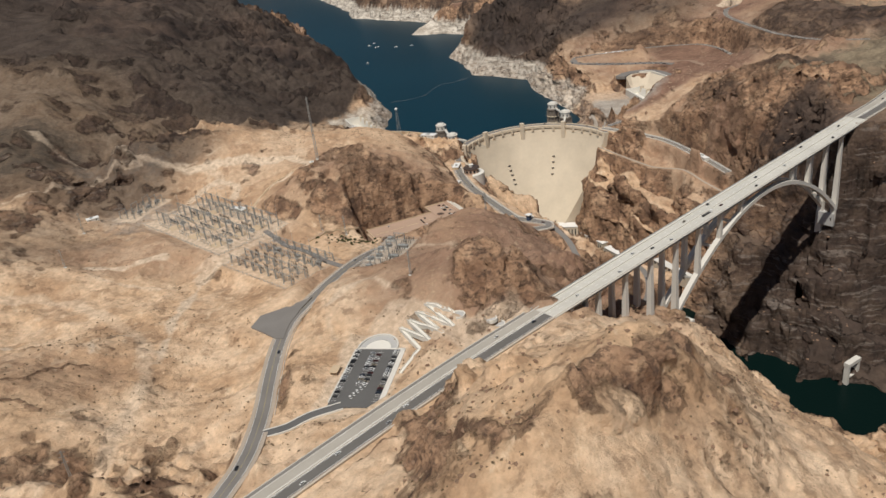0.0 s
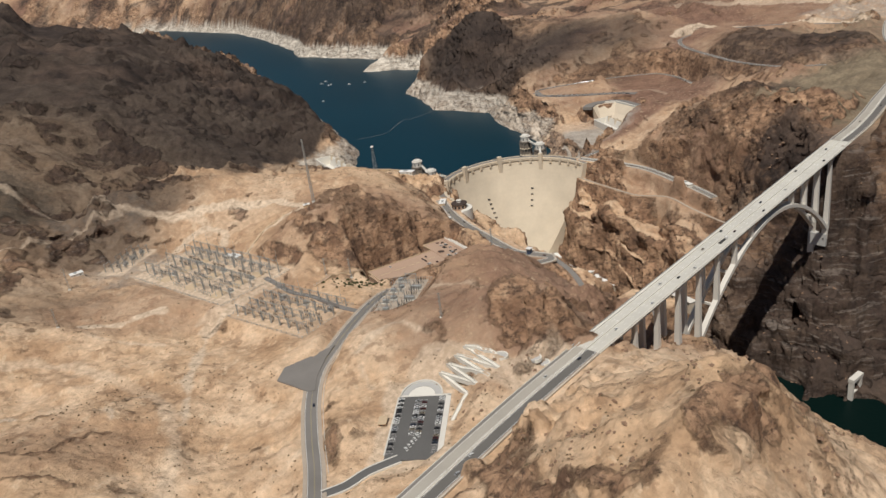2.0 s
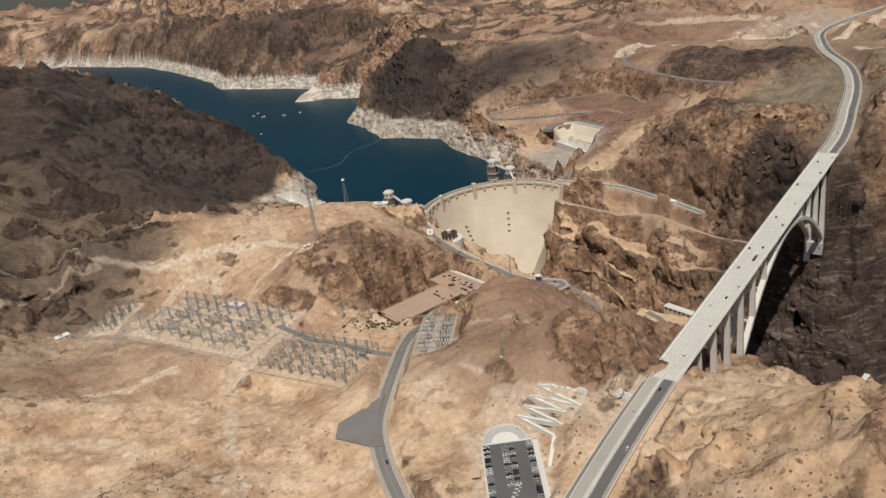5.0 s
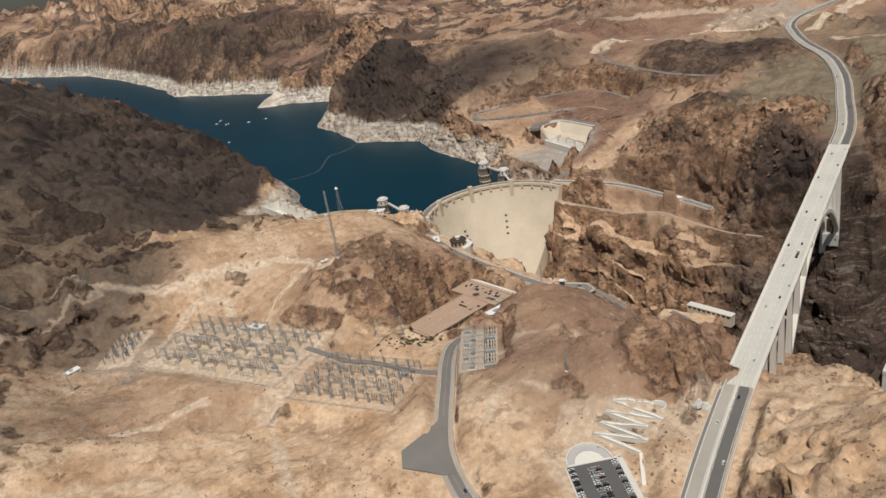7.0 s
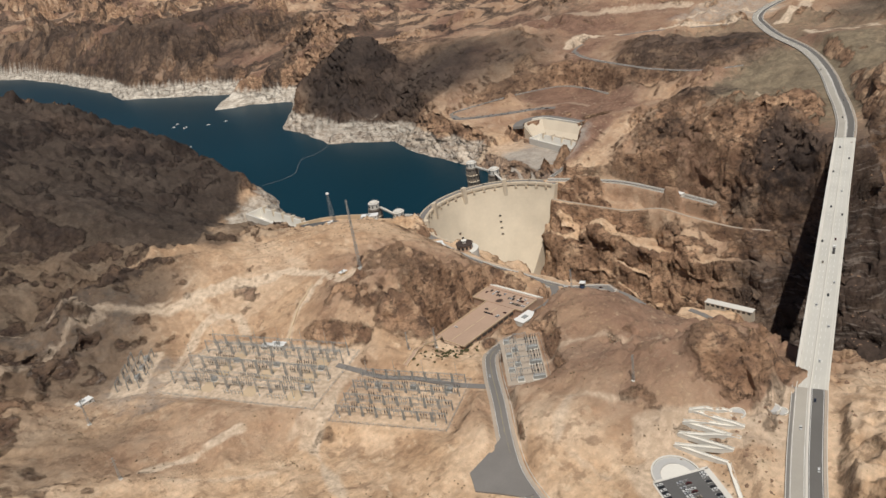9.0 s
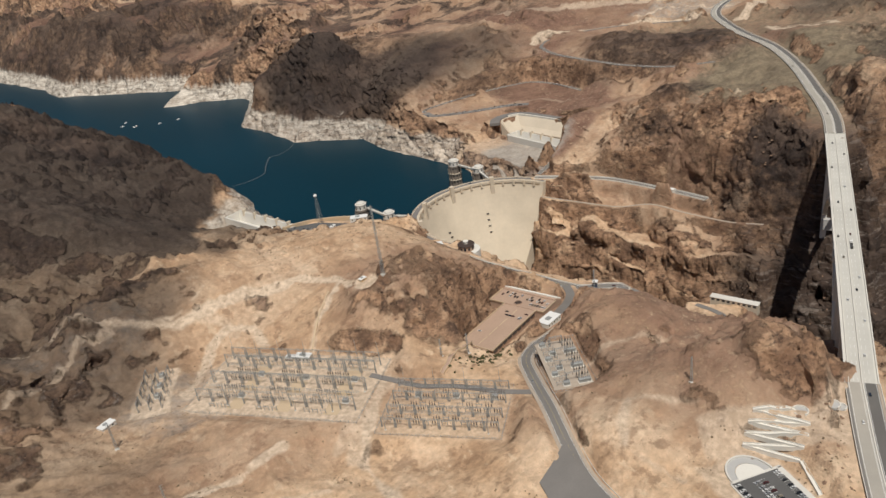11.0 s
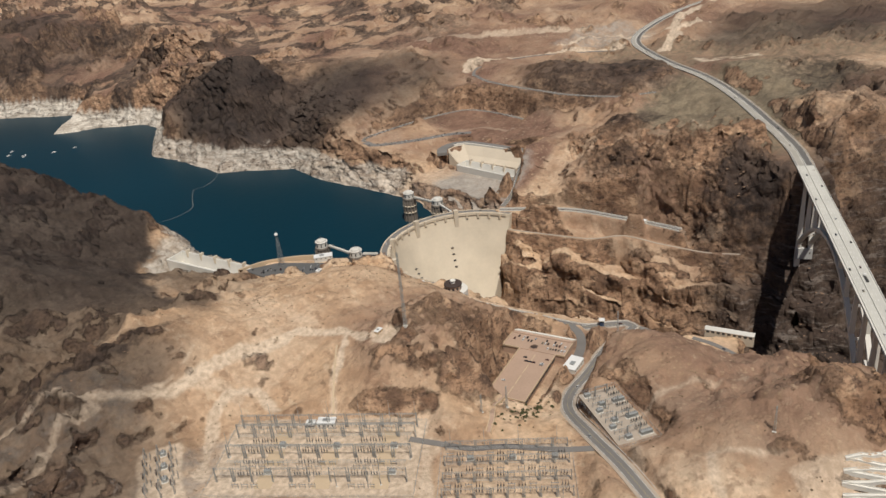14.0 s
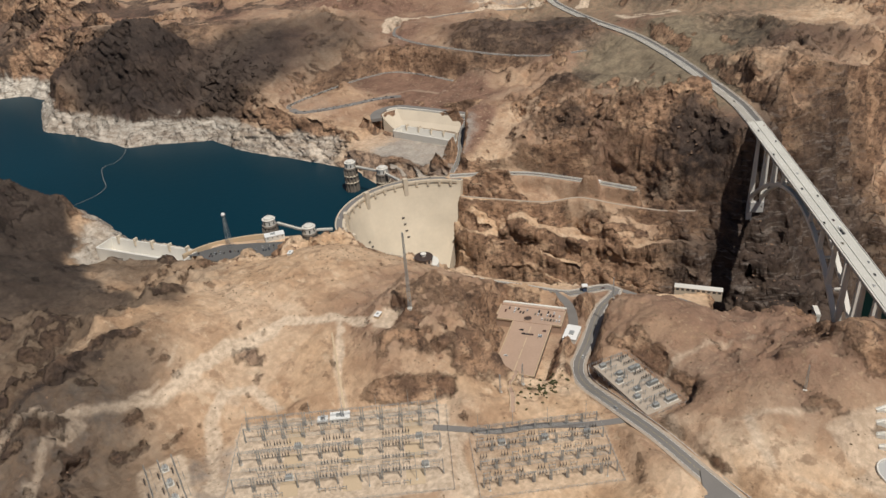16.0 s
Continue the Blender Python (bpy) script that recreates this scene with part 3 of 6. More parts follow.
def tube(bm, rings, sides=12, cap=True):
    """A round body through rings (x, y, z, radius), upright rings."""
    loops = []
    for x, y, z, r in rings:
        loops.append([bm.verts.new((x + r * math.cos(6.28319 * i / sides), y + r * math.sin(6.28319 * i / sides), z)) for i in range(sides)])
    for a, b in zip(loops[:-1], loops[1:]):
        for i in range(sides):
            bm.faces.new((a[i], a[(i + 1) % sides], b[(i + 1) % sides], b[i]))
    if cap:
        bm.faces.new(loops[0][::-1])
        bm.faces.new(loops[-1])


def bar(bm, p, q, w, h=None):
    """A square bar from p to q."""
    p, q = Vector(p), Vector(q)
    d = (q - p).normalized()
    s = d.cross(Vector((0, 0, 1)))
    s = s.normalized() if s.length > 1e-3 else Vector((1, 0, 0))
    u = s.cross(d)
    h = w if h is None else h
    a = [bm.verts.new(e + s * (i * w / 2) + u * (j * h / 2)) for e in (p, q) for i, j in ((-1, -1), (1, -1), (1, 1), (-1, 1))]
    for f in ((3, 2, 1, 0), (4, 5, 6, 7), (0, 1, 5, 4), (1, 2, 6, 5), (2, 3, 7, 6), (3, 0, 4, 7)):
        bm.faces.new([a[i] for i in f])


def curve_points(line, gap):
    """A smooth line of points through the given ones, about gap apart."""
    pts = [Vector(p) for p in line]
    ext = [pts[0] * 2 - pts[1]] + pts + [pts[-1] * 2 - pts[-2]]
    out = []
    for a, b, c, d in zip(ext, ext[1:], ext[2:], ext[3:]):
        steps = max(1, int((c - b).length / gap))
        for i in range(steps):
            t = i / steps
            out.append(0.5 * ((2 * b) + (c - a) * t + (2 * a - 5 * b + 4 * c - d) * t * t + (3 * b - a - 3 * c + d) * t ** 3))
    return out + [pts[-1]]


def ribbon(bm, pts, left, right, lift=0.0, thick=0.0):
    """A strip along pts, from left to right of them (metres, right is plus), with a skirt where thick."""
    rows = []
    for i, p in enumerate(pts):
        d = pts[min(i + 1, len(pts) - 1)] - pts[max(i - 1, 0)]
        s = Vector((d.y, -d.x, 0)).normalized()
        rows.append([bm.verts.new(p + s * left + Vector((0, 0, lift))), bm.verts.new(p + s * right + Vector((0, 0, lift)))])
        if thick:
            rows[-1] += [bm.verts.new(p + s * right + Vector((0, 0, lift - thick))), bm.verts.new(p + s * left + Vector((0, 0, lift - thick)))]
    n = len(rows[0])
    for a, b in zip(rows[:-1], rows[1:]):
        for k in range(n if thick else 1):
            bm.faces.new((a[k], a[(k + 1) % n], b[(k + 1) % n], b[k]))
    if thick:
        bm.faces.new(rows[0][::-1])
        bm.faces.new(rows[-1])

# ---- ground and water ----


def spaced(stops):
    """Grid lines: (from, to, first gap, last gap)."""
    out = [stops[0][0]]
    for a, b, g0, g1 in stops:
        while out[-1] < b - 1e-6:
            t = (out[-1] - a) / (b - a)
            out.append(out[-1] + g0 + (g1 - g0) * t)
    return np.array(out)


def zone(x, y, spots, soft=0.35):
    e = np.zeros(np.shape(x))
    w = 0.16 * fractal(x, y, 130, 5, 61)
    for cx, cy, rx, ry, turn, v in spots:
        c, s = math.cos(radians(turn)), math.sin(radians(turn))
        u, q = ((x - cx) * c + (y - cy) * s) / rx, (-(x - cx) * s + (y - cy) * c) / ry
        e = np.maximum(e, v * smooth(1 + soft, 1 - soft, np.hypot(u, q) + w))
    return e


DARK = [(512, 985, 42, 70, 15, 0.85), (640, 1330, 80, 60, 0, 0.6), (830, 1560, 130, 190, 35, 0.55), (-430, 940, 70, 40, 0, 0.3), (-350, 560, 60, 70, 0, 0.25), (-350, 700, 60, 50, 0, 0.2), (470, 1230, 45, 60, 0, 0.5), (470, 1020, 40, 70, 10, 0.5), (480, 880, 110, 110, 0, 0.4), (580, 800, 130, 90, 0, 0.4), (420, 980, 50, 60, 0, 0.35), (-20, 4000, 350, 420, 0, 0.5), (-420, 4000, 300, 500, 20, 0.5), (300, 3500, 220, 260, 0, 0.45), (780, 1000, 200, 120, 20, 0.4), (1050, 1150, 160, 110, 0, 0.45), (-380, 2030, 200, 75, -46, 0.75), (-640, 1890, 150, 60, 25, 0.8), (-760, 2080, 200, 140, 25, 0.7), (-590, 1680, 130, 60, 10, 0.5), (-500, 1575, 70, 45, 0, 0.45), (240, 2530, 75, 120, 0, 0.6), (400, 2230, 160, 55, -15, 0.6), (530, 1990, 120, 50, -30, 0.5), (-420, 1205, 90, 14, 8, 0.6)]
# dark rock; western spots also paint cloud shade, canyon spots deepen shadow
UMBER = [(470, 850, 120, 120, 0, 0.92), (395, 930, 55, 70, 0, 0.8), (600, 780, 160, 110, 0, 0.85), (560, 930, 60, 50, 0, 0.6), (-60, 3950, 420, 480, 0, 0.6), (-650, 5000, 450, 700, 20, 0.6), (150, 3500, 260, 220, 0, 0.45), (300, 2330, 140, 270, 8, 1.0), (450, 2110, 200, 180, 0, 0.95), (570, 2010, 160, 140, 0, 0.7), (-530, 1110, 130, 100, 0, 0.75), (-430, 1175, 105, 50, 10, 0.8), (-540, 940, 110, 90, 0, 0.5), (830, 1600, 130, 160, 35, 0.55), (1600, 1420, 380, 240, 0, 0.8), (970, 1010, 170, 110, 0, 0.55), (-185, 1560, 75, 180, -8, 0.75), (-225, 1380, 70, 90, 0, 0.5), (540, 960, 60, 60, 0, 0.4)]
RED = [(50, 690, 150, 130, 0, 0.8), (545, 1560, 60, 130, 0, 1.0), (440, 1400, 110, 40, 15, 1.0), (640, 1750, 120, 140, 0, 1.0), (20, 745, 120, 90, 0, 0.7), (130, 800, 150, 140, 0, 0.85), (-10, 780, 110, 70, 0, 0.6), (-90, 1050, 120, 100, 0, 0.65), (505, 1545, 110, 180, 0, 0.8), (120, 760, 90, 90, 0, 0.35), (60, 700, 110, 60, 0, 0.35), (-260, 1070, 330, 170, 0, 0.2), (-330, 900, 200, 60, 0, 0.4), (-420, 560, 120, 60, 20, 0.3), (-60, 760, 120, 60, 0, 0.4), (60, 900, 120, 90, 20, 0.7), (40, 780, 120, 70, 10, 0.45), (-120, 1010, 110, 100, 0, 0.4), (600, 1640, 110, 190, 0, 1.0), (560, 1480, 120, 160, 0, 0.6), (860, 1640, 220, 160, 0, 0.8), (500, 1180, 150, 160, 0, 0.6), (900, 2500, 600, 700, 0, 0.55), (400, 3300, 500, 500, 0, 0.5), (-200, 4300, 600, 900, 0, 0.6), (1500, 2100, 400, 500, 0, 0.4)]
OLIVE = [(820, 1200, 260, 190, 10, 0.8), (1050, 1600, 220, 200, 0, 0.5), (-640, 1180, 90, 90, 0, 0.6), (640, 1080, 130, 130, 0, 0.7), (1300, 1300, 300, 300, 0, 0.5)]
GREY = [(-400, 1010, 90, 60, 10, 0.45), (-480, 1160, 90, 60, 0, 0.4), (385, 1500, 80, 130, 0, 0.75), (470, 860, 90, 70, 0, 0.2), (1250, 1850, 170, 120, 0, 0.5)]
# dark volcanic hill with a cloud's shadow painted into its colour
SHADED_VOLCANIC = [(-760, 980), (-640, 1040), (-560, 1105), (-500, 1190), (-440, 1205), (-389, 1212), (-300, 1232), (-245, 1275), (-262, 1430), (-225, 1630), (-185, 1750), (-130, 1850), (-130, 2130), (-220, 2320), (-420, 2560), (-600, 2800), (-2600, 3300), (-2600, 1500), (-900, 1150)]
SHELF = [(398, 1185, 20, 115, 9, 0.85), (452, 1120, 24, 50, 0, 0.5), (430, 1290, 30, 40, 0, 0.5)]
SANDY = [(210, 540, 170, 220, 0, 1.0), (120, 400, 190, 160, 0, 1.0), (400, 1170, 30, 130, 8, 0.9), (480, 1130, 60, 40, 0, 0.7), (-250, 700, 250, 300, 0, 0.4)]
BARE = [(50, 632, 46, 38, -25, 0.9), (-26, 395, 16, 70, 6, 0.9), (98, 372, 50, 15, 35, 0.9), (15, 325, 30, 16, 0, 0.6), (-75, 1010, 75, 80, 15, 0.55), (468, 1200, 40, 110, 5, 0.6), (480, 1060, 60, 110, 5, 0.7), (830, 1600, 120, 150, 30, 0.8), (600, 1330, 80, 60, 0, 0.6), (210, 640, 26, 40, 0, 0.3), (-490, 840, 60, 40, 0, 0.5), (-330, 660, 40, 30, 20, 0.4), (-215, 590, 18, 14, 0, 0.6), (-240, 480, 20, 20, 0, 0.5)]
TRACKS = [
    ([(-640, 1230), (-560, 1190), (-500, 1171), (-457, 1155), (-422, 1148), (-379, 1139), (-339, 1145), (-314, 1149), (-265, 1144), (-217, 1142), (-179, 1100), (-172, 1050)], 6, 0.9),
    ([(-600, 1030), (-504, 1115), (-477, 1135), (-443, 1143)], 5, 0.8),
    ([(-397, 1021), (-383, 1047), (-352, 1096), (-322, 1112), (-295, 1102), (-295, 1067)], 6, 0.75),
    ([(-392, 1150), (-362, 1154), (-344, 1161), (-327, 1173)], 1.5, 0.9),
    ([(-340, 1138), (-322, 1118), (-318, 1100)], 8, 0.5),
    ([(-285, 400), (-272, 460), (-272, 521), (-275, 578), (-285, 617), (-306, 667), (-351, 718), (-416, 776), (-463, 787), (-520, 775)], 7, 0.5),
    ([(-276, 617), (-282, 673), (-288, 699), (-288, 774), (-288, 822), (-264, 855), (-240, 885), (-222, 905)], 3.5, 0.8),
    ([(-290, 830), (-266, 866), (-235, 892), (-215, 905)], 10, 0.55),
    ([(-334, 622), (-350, 654), (-340, 668), (-319, 679)], 2.5, 0.9),
    ([(-437, 861), (-390, 863), (-343, 876)], 4, 0.95),
    ([(-480, 880), (-420, 836), (-370, 815), (-330, 800)], 1.5, 0.6),
    ([(-456, 676), (-440, 672)], 4, 1.0),
    ([(-46, 648), (-79, 694), (-105, 676), (-120, 655), (-108, 605)], 2.5, 0.6),
    ([(-268, 996), (-240, 1035), (-180, 1095)], 5, 0.75),
    ([(-140, 700), (-120, 740), (-60, 790), (-20, 780), (20, 760), (60, 740)], 3.5, 0.5),
    ([(-230, 905), (-255, 880), (-300, 850)], 6, 0.5),
    ([(-170, 630), (-190, 600), (-185, 540), (-180, 480)], 8, 0.3),
    ([(-150, 560), (-190, 520), (-230, 470), (-240, 430)], 3, 0.5),
    ([(-20, 590), (30, 575), (60, 590)], 9, 0.6),
    ([(-560, 1350), (-480, 1300), (-430, 1190)], 4, 0.4),
    ([(640, 1180), (610, 1150), (600, 1100)], 7, 0.5),
    ([(1155, 1606), (1271, 1640), (1398, 1742), (1559, 1818), (1791, 1862), (2000, 1870)], 13, 0.95),
    ([(745, 1915), (813, 1962), (900, 1960), (985, 1916), (1065, 1818), (1130, 1715)], 10, 0.95),
    ([(1066, 1452), (1152, 1369), (1137, 1333), (1048, 1411), (1066, 1452)], 7, 0.8),
    ([(437, 1068), (455, 1040), (470, 1010)], 6, 0.5),
    ([(1100, 1900), (1250, 1850), (1330, 1760), (1500, 1700)], 14, 0.8),
    ([(900, 2300), (1000, 2150), (1150, 2050), (1250, 1950)], 18, 0.6),
    ([(520, 1750), (600, 1700), (620, 1560)], 5, 0.4),
]
# low rock scarps: line, height, half width
SCARPS = [
    ([(-520, 1218), (-475, 1224), (-438, 1223), (-406, 1214), (-383, 1220), (-361, 1215), (-348, 1203)], 6, 6),
    ([(-410, 548), (-395, 554), (-376, 547), (-363, 550), (-353, 584), (-335, 602)], 4, 5), ([(-375, 512), (-348, 518), (-330, 508)], 3, 4),
    ([(-42, 461), (-33, 409), (-22, 379), (-15, 345)], 7, 8), ([(-18, 372), (4, 352), (15, 331), (30, 315)], 5, 6),
    ([(62, 330), (82, 358), (108, 378), (137, 399)], 8, 9), ([(105, 352), (128, 366)], 5, 6),
    ([(170, 410), (190, 440)], 4, 6), ([(20, 610), (38, 606), (62, 604), (88, 612)], 9, 12),
]
YARDS = [((-302, 968, 98, 54, -46), 0.95), ((-192, 828, 62, 42, -44), 0.45), ((-424, 1052, 42, 20, 70), 0.8), ((-76, 540, 62, 30, 78), 0.6), ((-20, 590, 60, 22, -35), 0.55), ((-166, 1036, 16, 10, 20), 0.8), ((-250, 1130, 60, 30, 10), 0.35)]


def build_ground():
    xs = spaced([(-3200, -1200, 90, 30), (-1200, -560, 26, 7), (-560, 230, 3.2, 3.2), (230, 300, 2.4, 1.5), (300, 470, 1.35, 1.35), (470, 560, 1.8, 2.6), (560, 1300, 3.4, 12), (1300, 5200, 16, 120)])
    ys = spaced([(-1800, 180, 160, 8), (180, 840, 3.2, 3.2), (840, 1380, 2.6, 2.6), (1380, 2700, 4.0, 7), (2700, 8300, 9, 60)])
    x, y = np.meshgrid(xs, ys)
    z = land(x, y)
    edge = smooth(4600, 5100, x) + smooth(7700, 8200, y)
    nx, ny = len(xs), len(ys)
    # steep ground breaks out sideways in blocks, ledges and gullies
    gy, gx = np.gradient(z, ys, xs)
    g = np.hypot(gx, gy)
    far_off = smooth(1400, 2600, y)
    near_enough = (y < 3200) & (y > 150) & (np.abs(x) < 1400)
    loose = smooth(0.75, 1.8, g) * (1 - 0.65 * smooth(40, -40, inside(x, y, SHADED_VOLCANIC)))
    pick = near_enough & (loose > 0.01)
    out = np.zeros(np.shape(x))
    out[pick] = (6.0 * craggy(x[pick], y[pick], z[pick] * 1.2, 40, 3, 113) + 2.5 * craggy(x[pick] + 0.4 * z[pick], y[pick], z[pick] * 1.6, 13, 2, 127)) * loose[pick]
    out = out * (1 + 0.6 * far_off)
    graded = np.ones(np.shape(x))
    for line, half, soft in ROADBEDS:
        graded = graded * smooth(half, half + 20, along(x, y, line)[0])
    out = out * graded
    px, py = x - out * gx / np.maximum(g, 0.25), y - out * gy / np.maximum(g, 0.25)
    stone = near_enough & (rockiness(x, y) > 0.3)
    z[stone] = z[stone] + (2.2 * craggy(x[stone], y[stone], z[stone] * 0.6, 17, 3, 151) * smooth(0.3, 0.8, rockiness(x[stone], y[stone])) * smooth(0.12, 0.5, g[stone]) * graded[stone])
    scarred = np.zeros(np.shape(x))
    jag, crumble = fractal(x, y, 18, 4, 77), 0.7 + 0.3 * fractal(x, y, 9, 2, 79)
    for line, rise, half in SCARPS:
        dist, _ = along(x, y, [(*p, 0) for p in line])
        ragged = dist + 0.35 * half * jag
        z = z + rise * smooth(half * 1.6, half * 0.3, ragged) * crumble
        scarred = np.maximum(scarred, 0.62 * smooth(half, half * 0.45, ragged))
    blurred = np.minimum(g, 2.5)
    for _ in range(2):
        blurred[1:-1, 1:-1] = (blurred[1:-1, 1:-1] * 2 + blurred[:-2, 1:-1] + blurred[2:, 1:-1] + blurred[1:-1, :-2] + blurred[1:-1, 2:]) / 6
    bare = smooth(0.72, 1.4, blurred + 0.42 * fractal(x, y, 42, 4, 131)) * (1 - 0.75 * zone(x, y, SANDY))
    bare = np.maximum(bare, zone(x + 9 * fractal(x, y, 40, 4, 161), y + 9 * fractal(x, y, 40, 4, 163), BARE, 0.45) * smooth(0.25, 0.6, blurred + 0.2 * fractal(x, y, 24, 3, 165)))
    co = np.stack([px.ravel() * K, py.ravel() * K, z.ravel() * K], 1)
    i = np.arange(nx * ny).reshape(ny, nx)
    quads = np.stack([i[:-1, :-1].ravel(), i[:-1, 1:].ravel(), i[1:, 1:].ravel(), i[1:, :-1].ravel()], 1)
    me = bpy.data.meshes.new("ground")
    me.vertices.add(len(co))
    me.vertices.foreach_set("co", co.ravel())
    me.loops.add(quads.size)
    me.loops.foreach_set("vertex_index", quads.ravel().astype(np.int32))
    me.polygons.add(len(quads))
    me.polygons.foreach_set("loop_start", np.arange(0, quads.size, 4, dtype=np.int32))
    me.update(calc_edges=True)
    d = inside(x, y, LAKE)
    ringed = smooth(46, 40, z - LAKE_Z + 2.5 * fractal(x, y, 30, 3, 83)) * smooth(150, 110, d) * smooth(1385, 1440, y + 0.25 * np.abs(x - 180))
    ringed = ringed * (0.72 + 0.28 * smooth(2350, 2700, y)) * (1 - 0.75 * smooth(60, 10, boxed(x, y, (400, 1540, 60, 110, 4))))
    tracked = np.zeros(np.shape(x))
    fray, ruffle = 2.6 * fractal(x, y, 24, 4, 19), 2 * fractal(x, y, 30, 3, 15)
    for line, half, v in TRACKS:
        dist, _ = along(x, y, [(*p, 0) for p in line])
        tracked = np.maximum(tracked, v * smooth(half + 5.5, half - 3.5, dist + fray))
    for pad, v in YARDS:
        tracked = np.maximum(tracked, v * smooth(5, -3, boxed(x, y, pad) + ruffle))
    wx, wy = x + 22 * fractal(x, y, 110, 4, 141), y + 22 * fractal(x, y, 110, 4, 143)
    # volcanic rock and painted cloud shadow share this mask
    shaded_volcanic = smooth(14, -22, inside(wx, wy, SHADED_VOLCANIC))
    shaded_volcanic = shaded_volcanic * (0.8 + 0.2 * smooth(1330, 1560, wy + 0.4 * x + 160))
    bare = np.maximum(bare, 1.15 * scarred) * (1 - zone(x, y, SHELF, 0.25))
    rock_and_shade = np.maximum(zone(x, y, UMBER, 0.45), shaded_volcanic)
    stony = np.maximum(zone(x, y, DARK, 0.5), 0.3 * shaded_volcanic)
    stony = np.maximum(stony, 0.62 * smooth(0.25, 0.75, fractal(x, y, 150, 5, 181, True)) * smooth(1700, 2600, y))
    tracked = tracked * (1 - 0.7 * np.maximum(stony, 0.8 * rock_and_shade))
    for name, v in (("bare", bare), ("dark", stony), ("umber", rock_and_shade), ("red", np.maximum(zone(x, y, RED), np.maximum(0.85 * smooth(330, 480, x + 0.05 * (y - 1000)), 0.95 * smooth(1500, 2400, y)) * (0.75 + 0.4 * fractal(x, y, 190, 4, 171)))), ("olive", zone(x, y, OLIVE)), ("grey", zone(x, y, GREY)), ("pale", ringed), ("track", tracked)):
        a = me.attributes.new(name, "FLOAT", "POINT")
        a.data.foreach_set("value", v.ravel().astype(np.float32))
    me.materials.append(GROUND)
    return tagged(new("ground", me), "tan and brown desert rock cut by a deep canyon", "ground", "", "structure")


ground = build_ground()


def sheet(name, outline, z, mat, label):
    bm = bmesh.new()
    bm.faces.new([bm.verts.new((px, py, z)) for px, py in outline])
    bmesh.ops.triangulate(bm, faces=bm.faces)
    return tagged(part(name, bm, mat), label, "water", "", "structure")


def lake_sheet():
    bm = bmesh.new()
    far = [(-2700, 1460), (440, 1460), (440, 2300), (400, 3300), (0, 6400), (-2700, 6400)]
    bm.faces.new([bm.verts.new((px, py, LAKE_Z)) for px, py in far])
    arc = [(187 + 142 * math.cos(radians(a)), 1298 + 142 * math.sin(radians(a))) for a in range(210, 4, -5)]
    arc = [(-2700, 1230)] + arc + [(440, 1330)]
    for (x0, y0), (x1, y1) in zip(arc[:-1], arc[1:]):
        if x1 > x0:
            bm.faces.new([bm.verts.new(p) for p in ((x0, y0, LAKE_Z), (x1, y1, LAKE_Z), (x1, 1460, LAKE_Z), (x0, 1460, LAKE_Z))])
    return tagged(part("lake_water", bm, LAKE_WATER), "deep blue reservoir water behind the dam", "water", "", "structure")


lake_sheet()
sheet("river_water", [(150, 1300), (300, 1300), (480, 850), (1600, 800), (1600, 450), (350, 600), (300, 900)], RIVER_Z, RIVER_WATER, "dark green river water in the canyon")

# ---- dam ----
DAM_X, DAM_Y, DAM_R, CREST_Z = 187.0, 1298.0, 148.0, 182.0


def dam_radius(z):
    h = (CREST_Z - z) / 182.0
    return DAM_R - 13 - 108 * max(h, 0) ** 1.35


def arc_strip(bm, profile, a0, a1, steps):
    """Sweeps a closed profile of (radius, z) round the dam's axis."""
    loops = []
    for i in range(steps + 1):
        a = radians(a0 + (a1 - a0) * i / steps)
        loops.append([bm.verts.new((r * math.cos(a), r * math.sin(a), z)) for r, z in profile])
    n = len(profile)
    for p, q in zip(loops[:-1], loops[1:]):
        for k in range(n):
            bm.faces.new((p[k], p[(k + 1) % n], q[(k + 1) % n], q[k]))
    bm.faces.new(loops[0])
    bm.faces.new(loops[-1][::-1])


A0, A1 = 21.0, 202.0


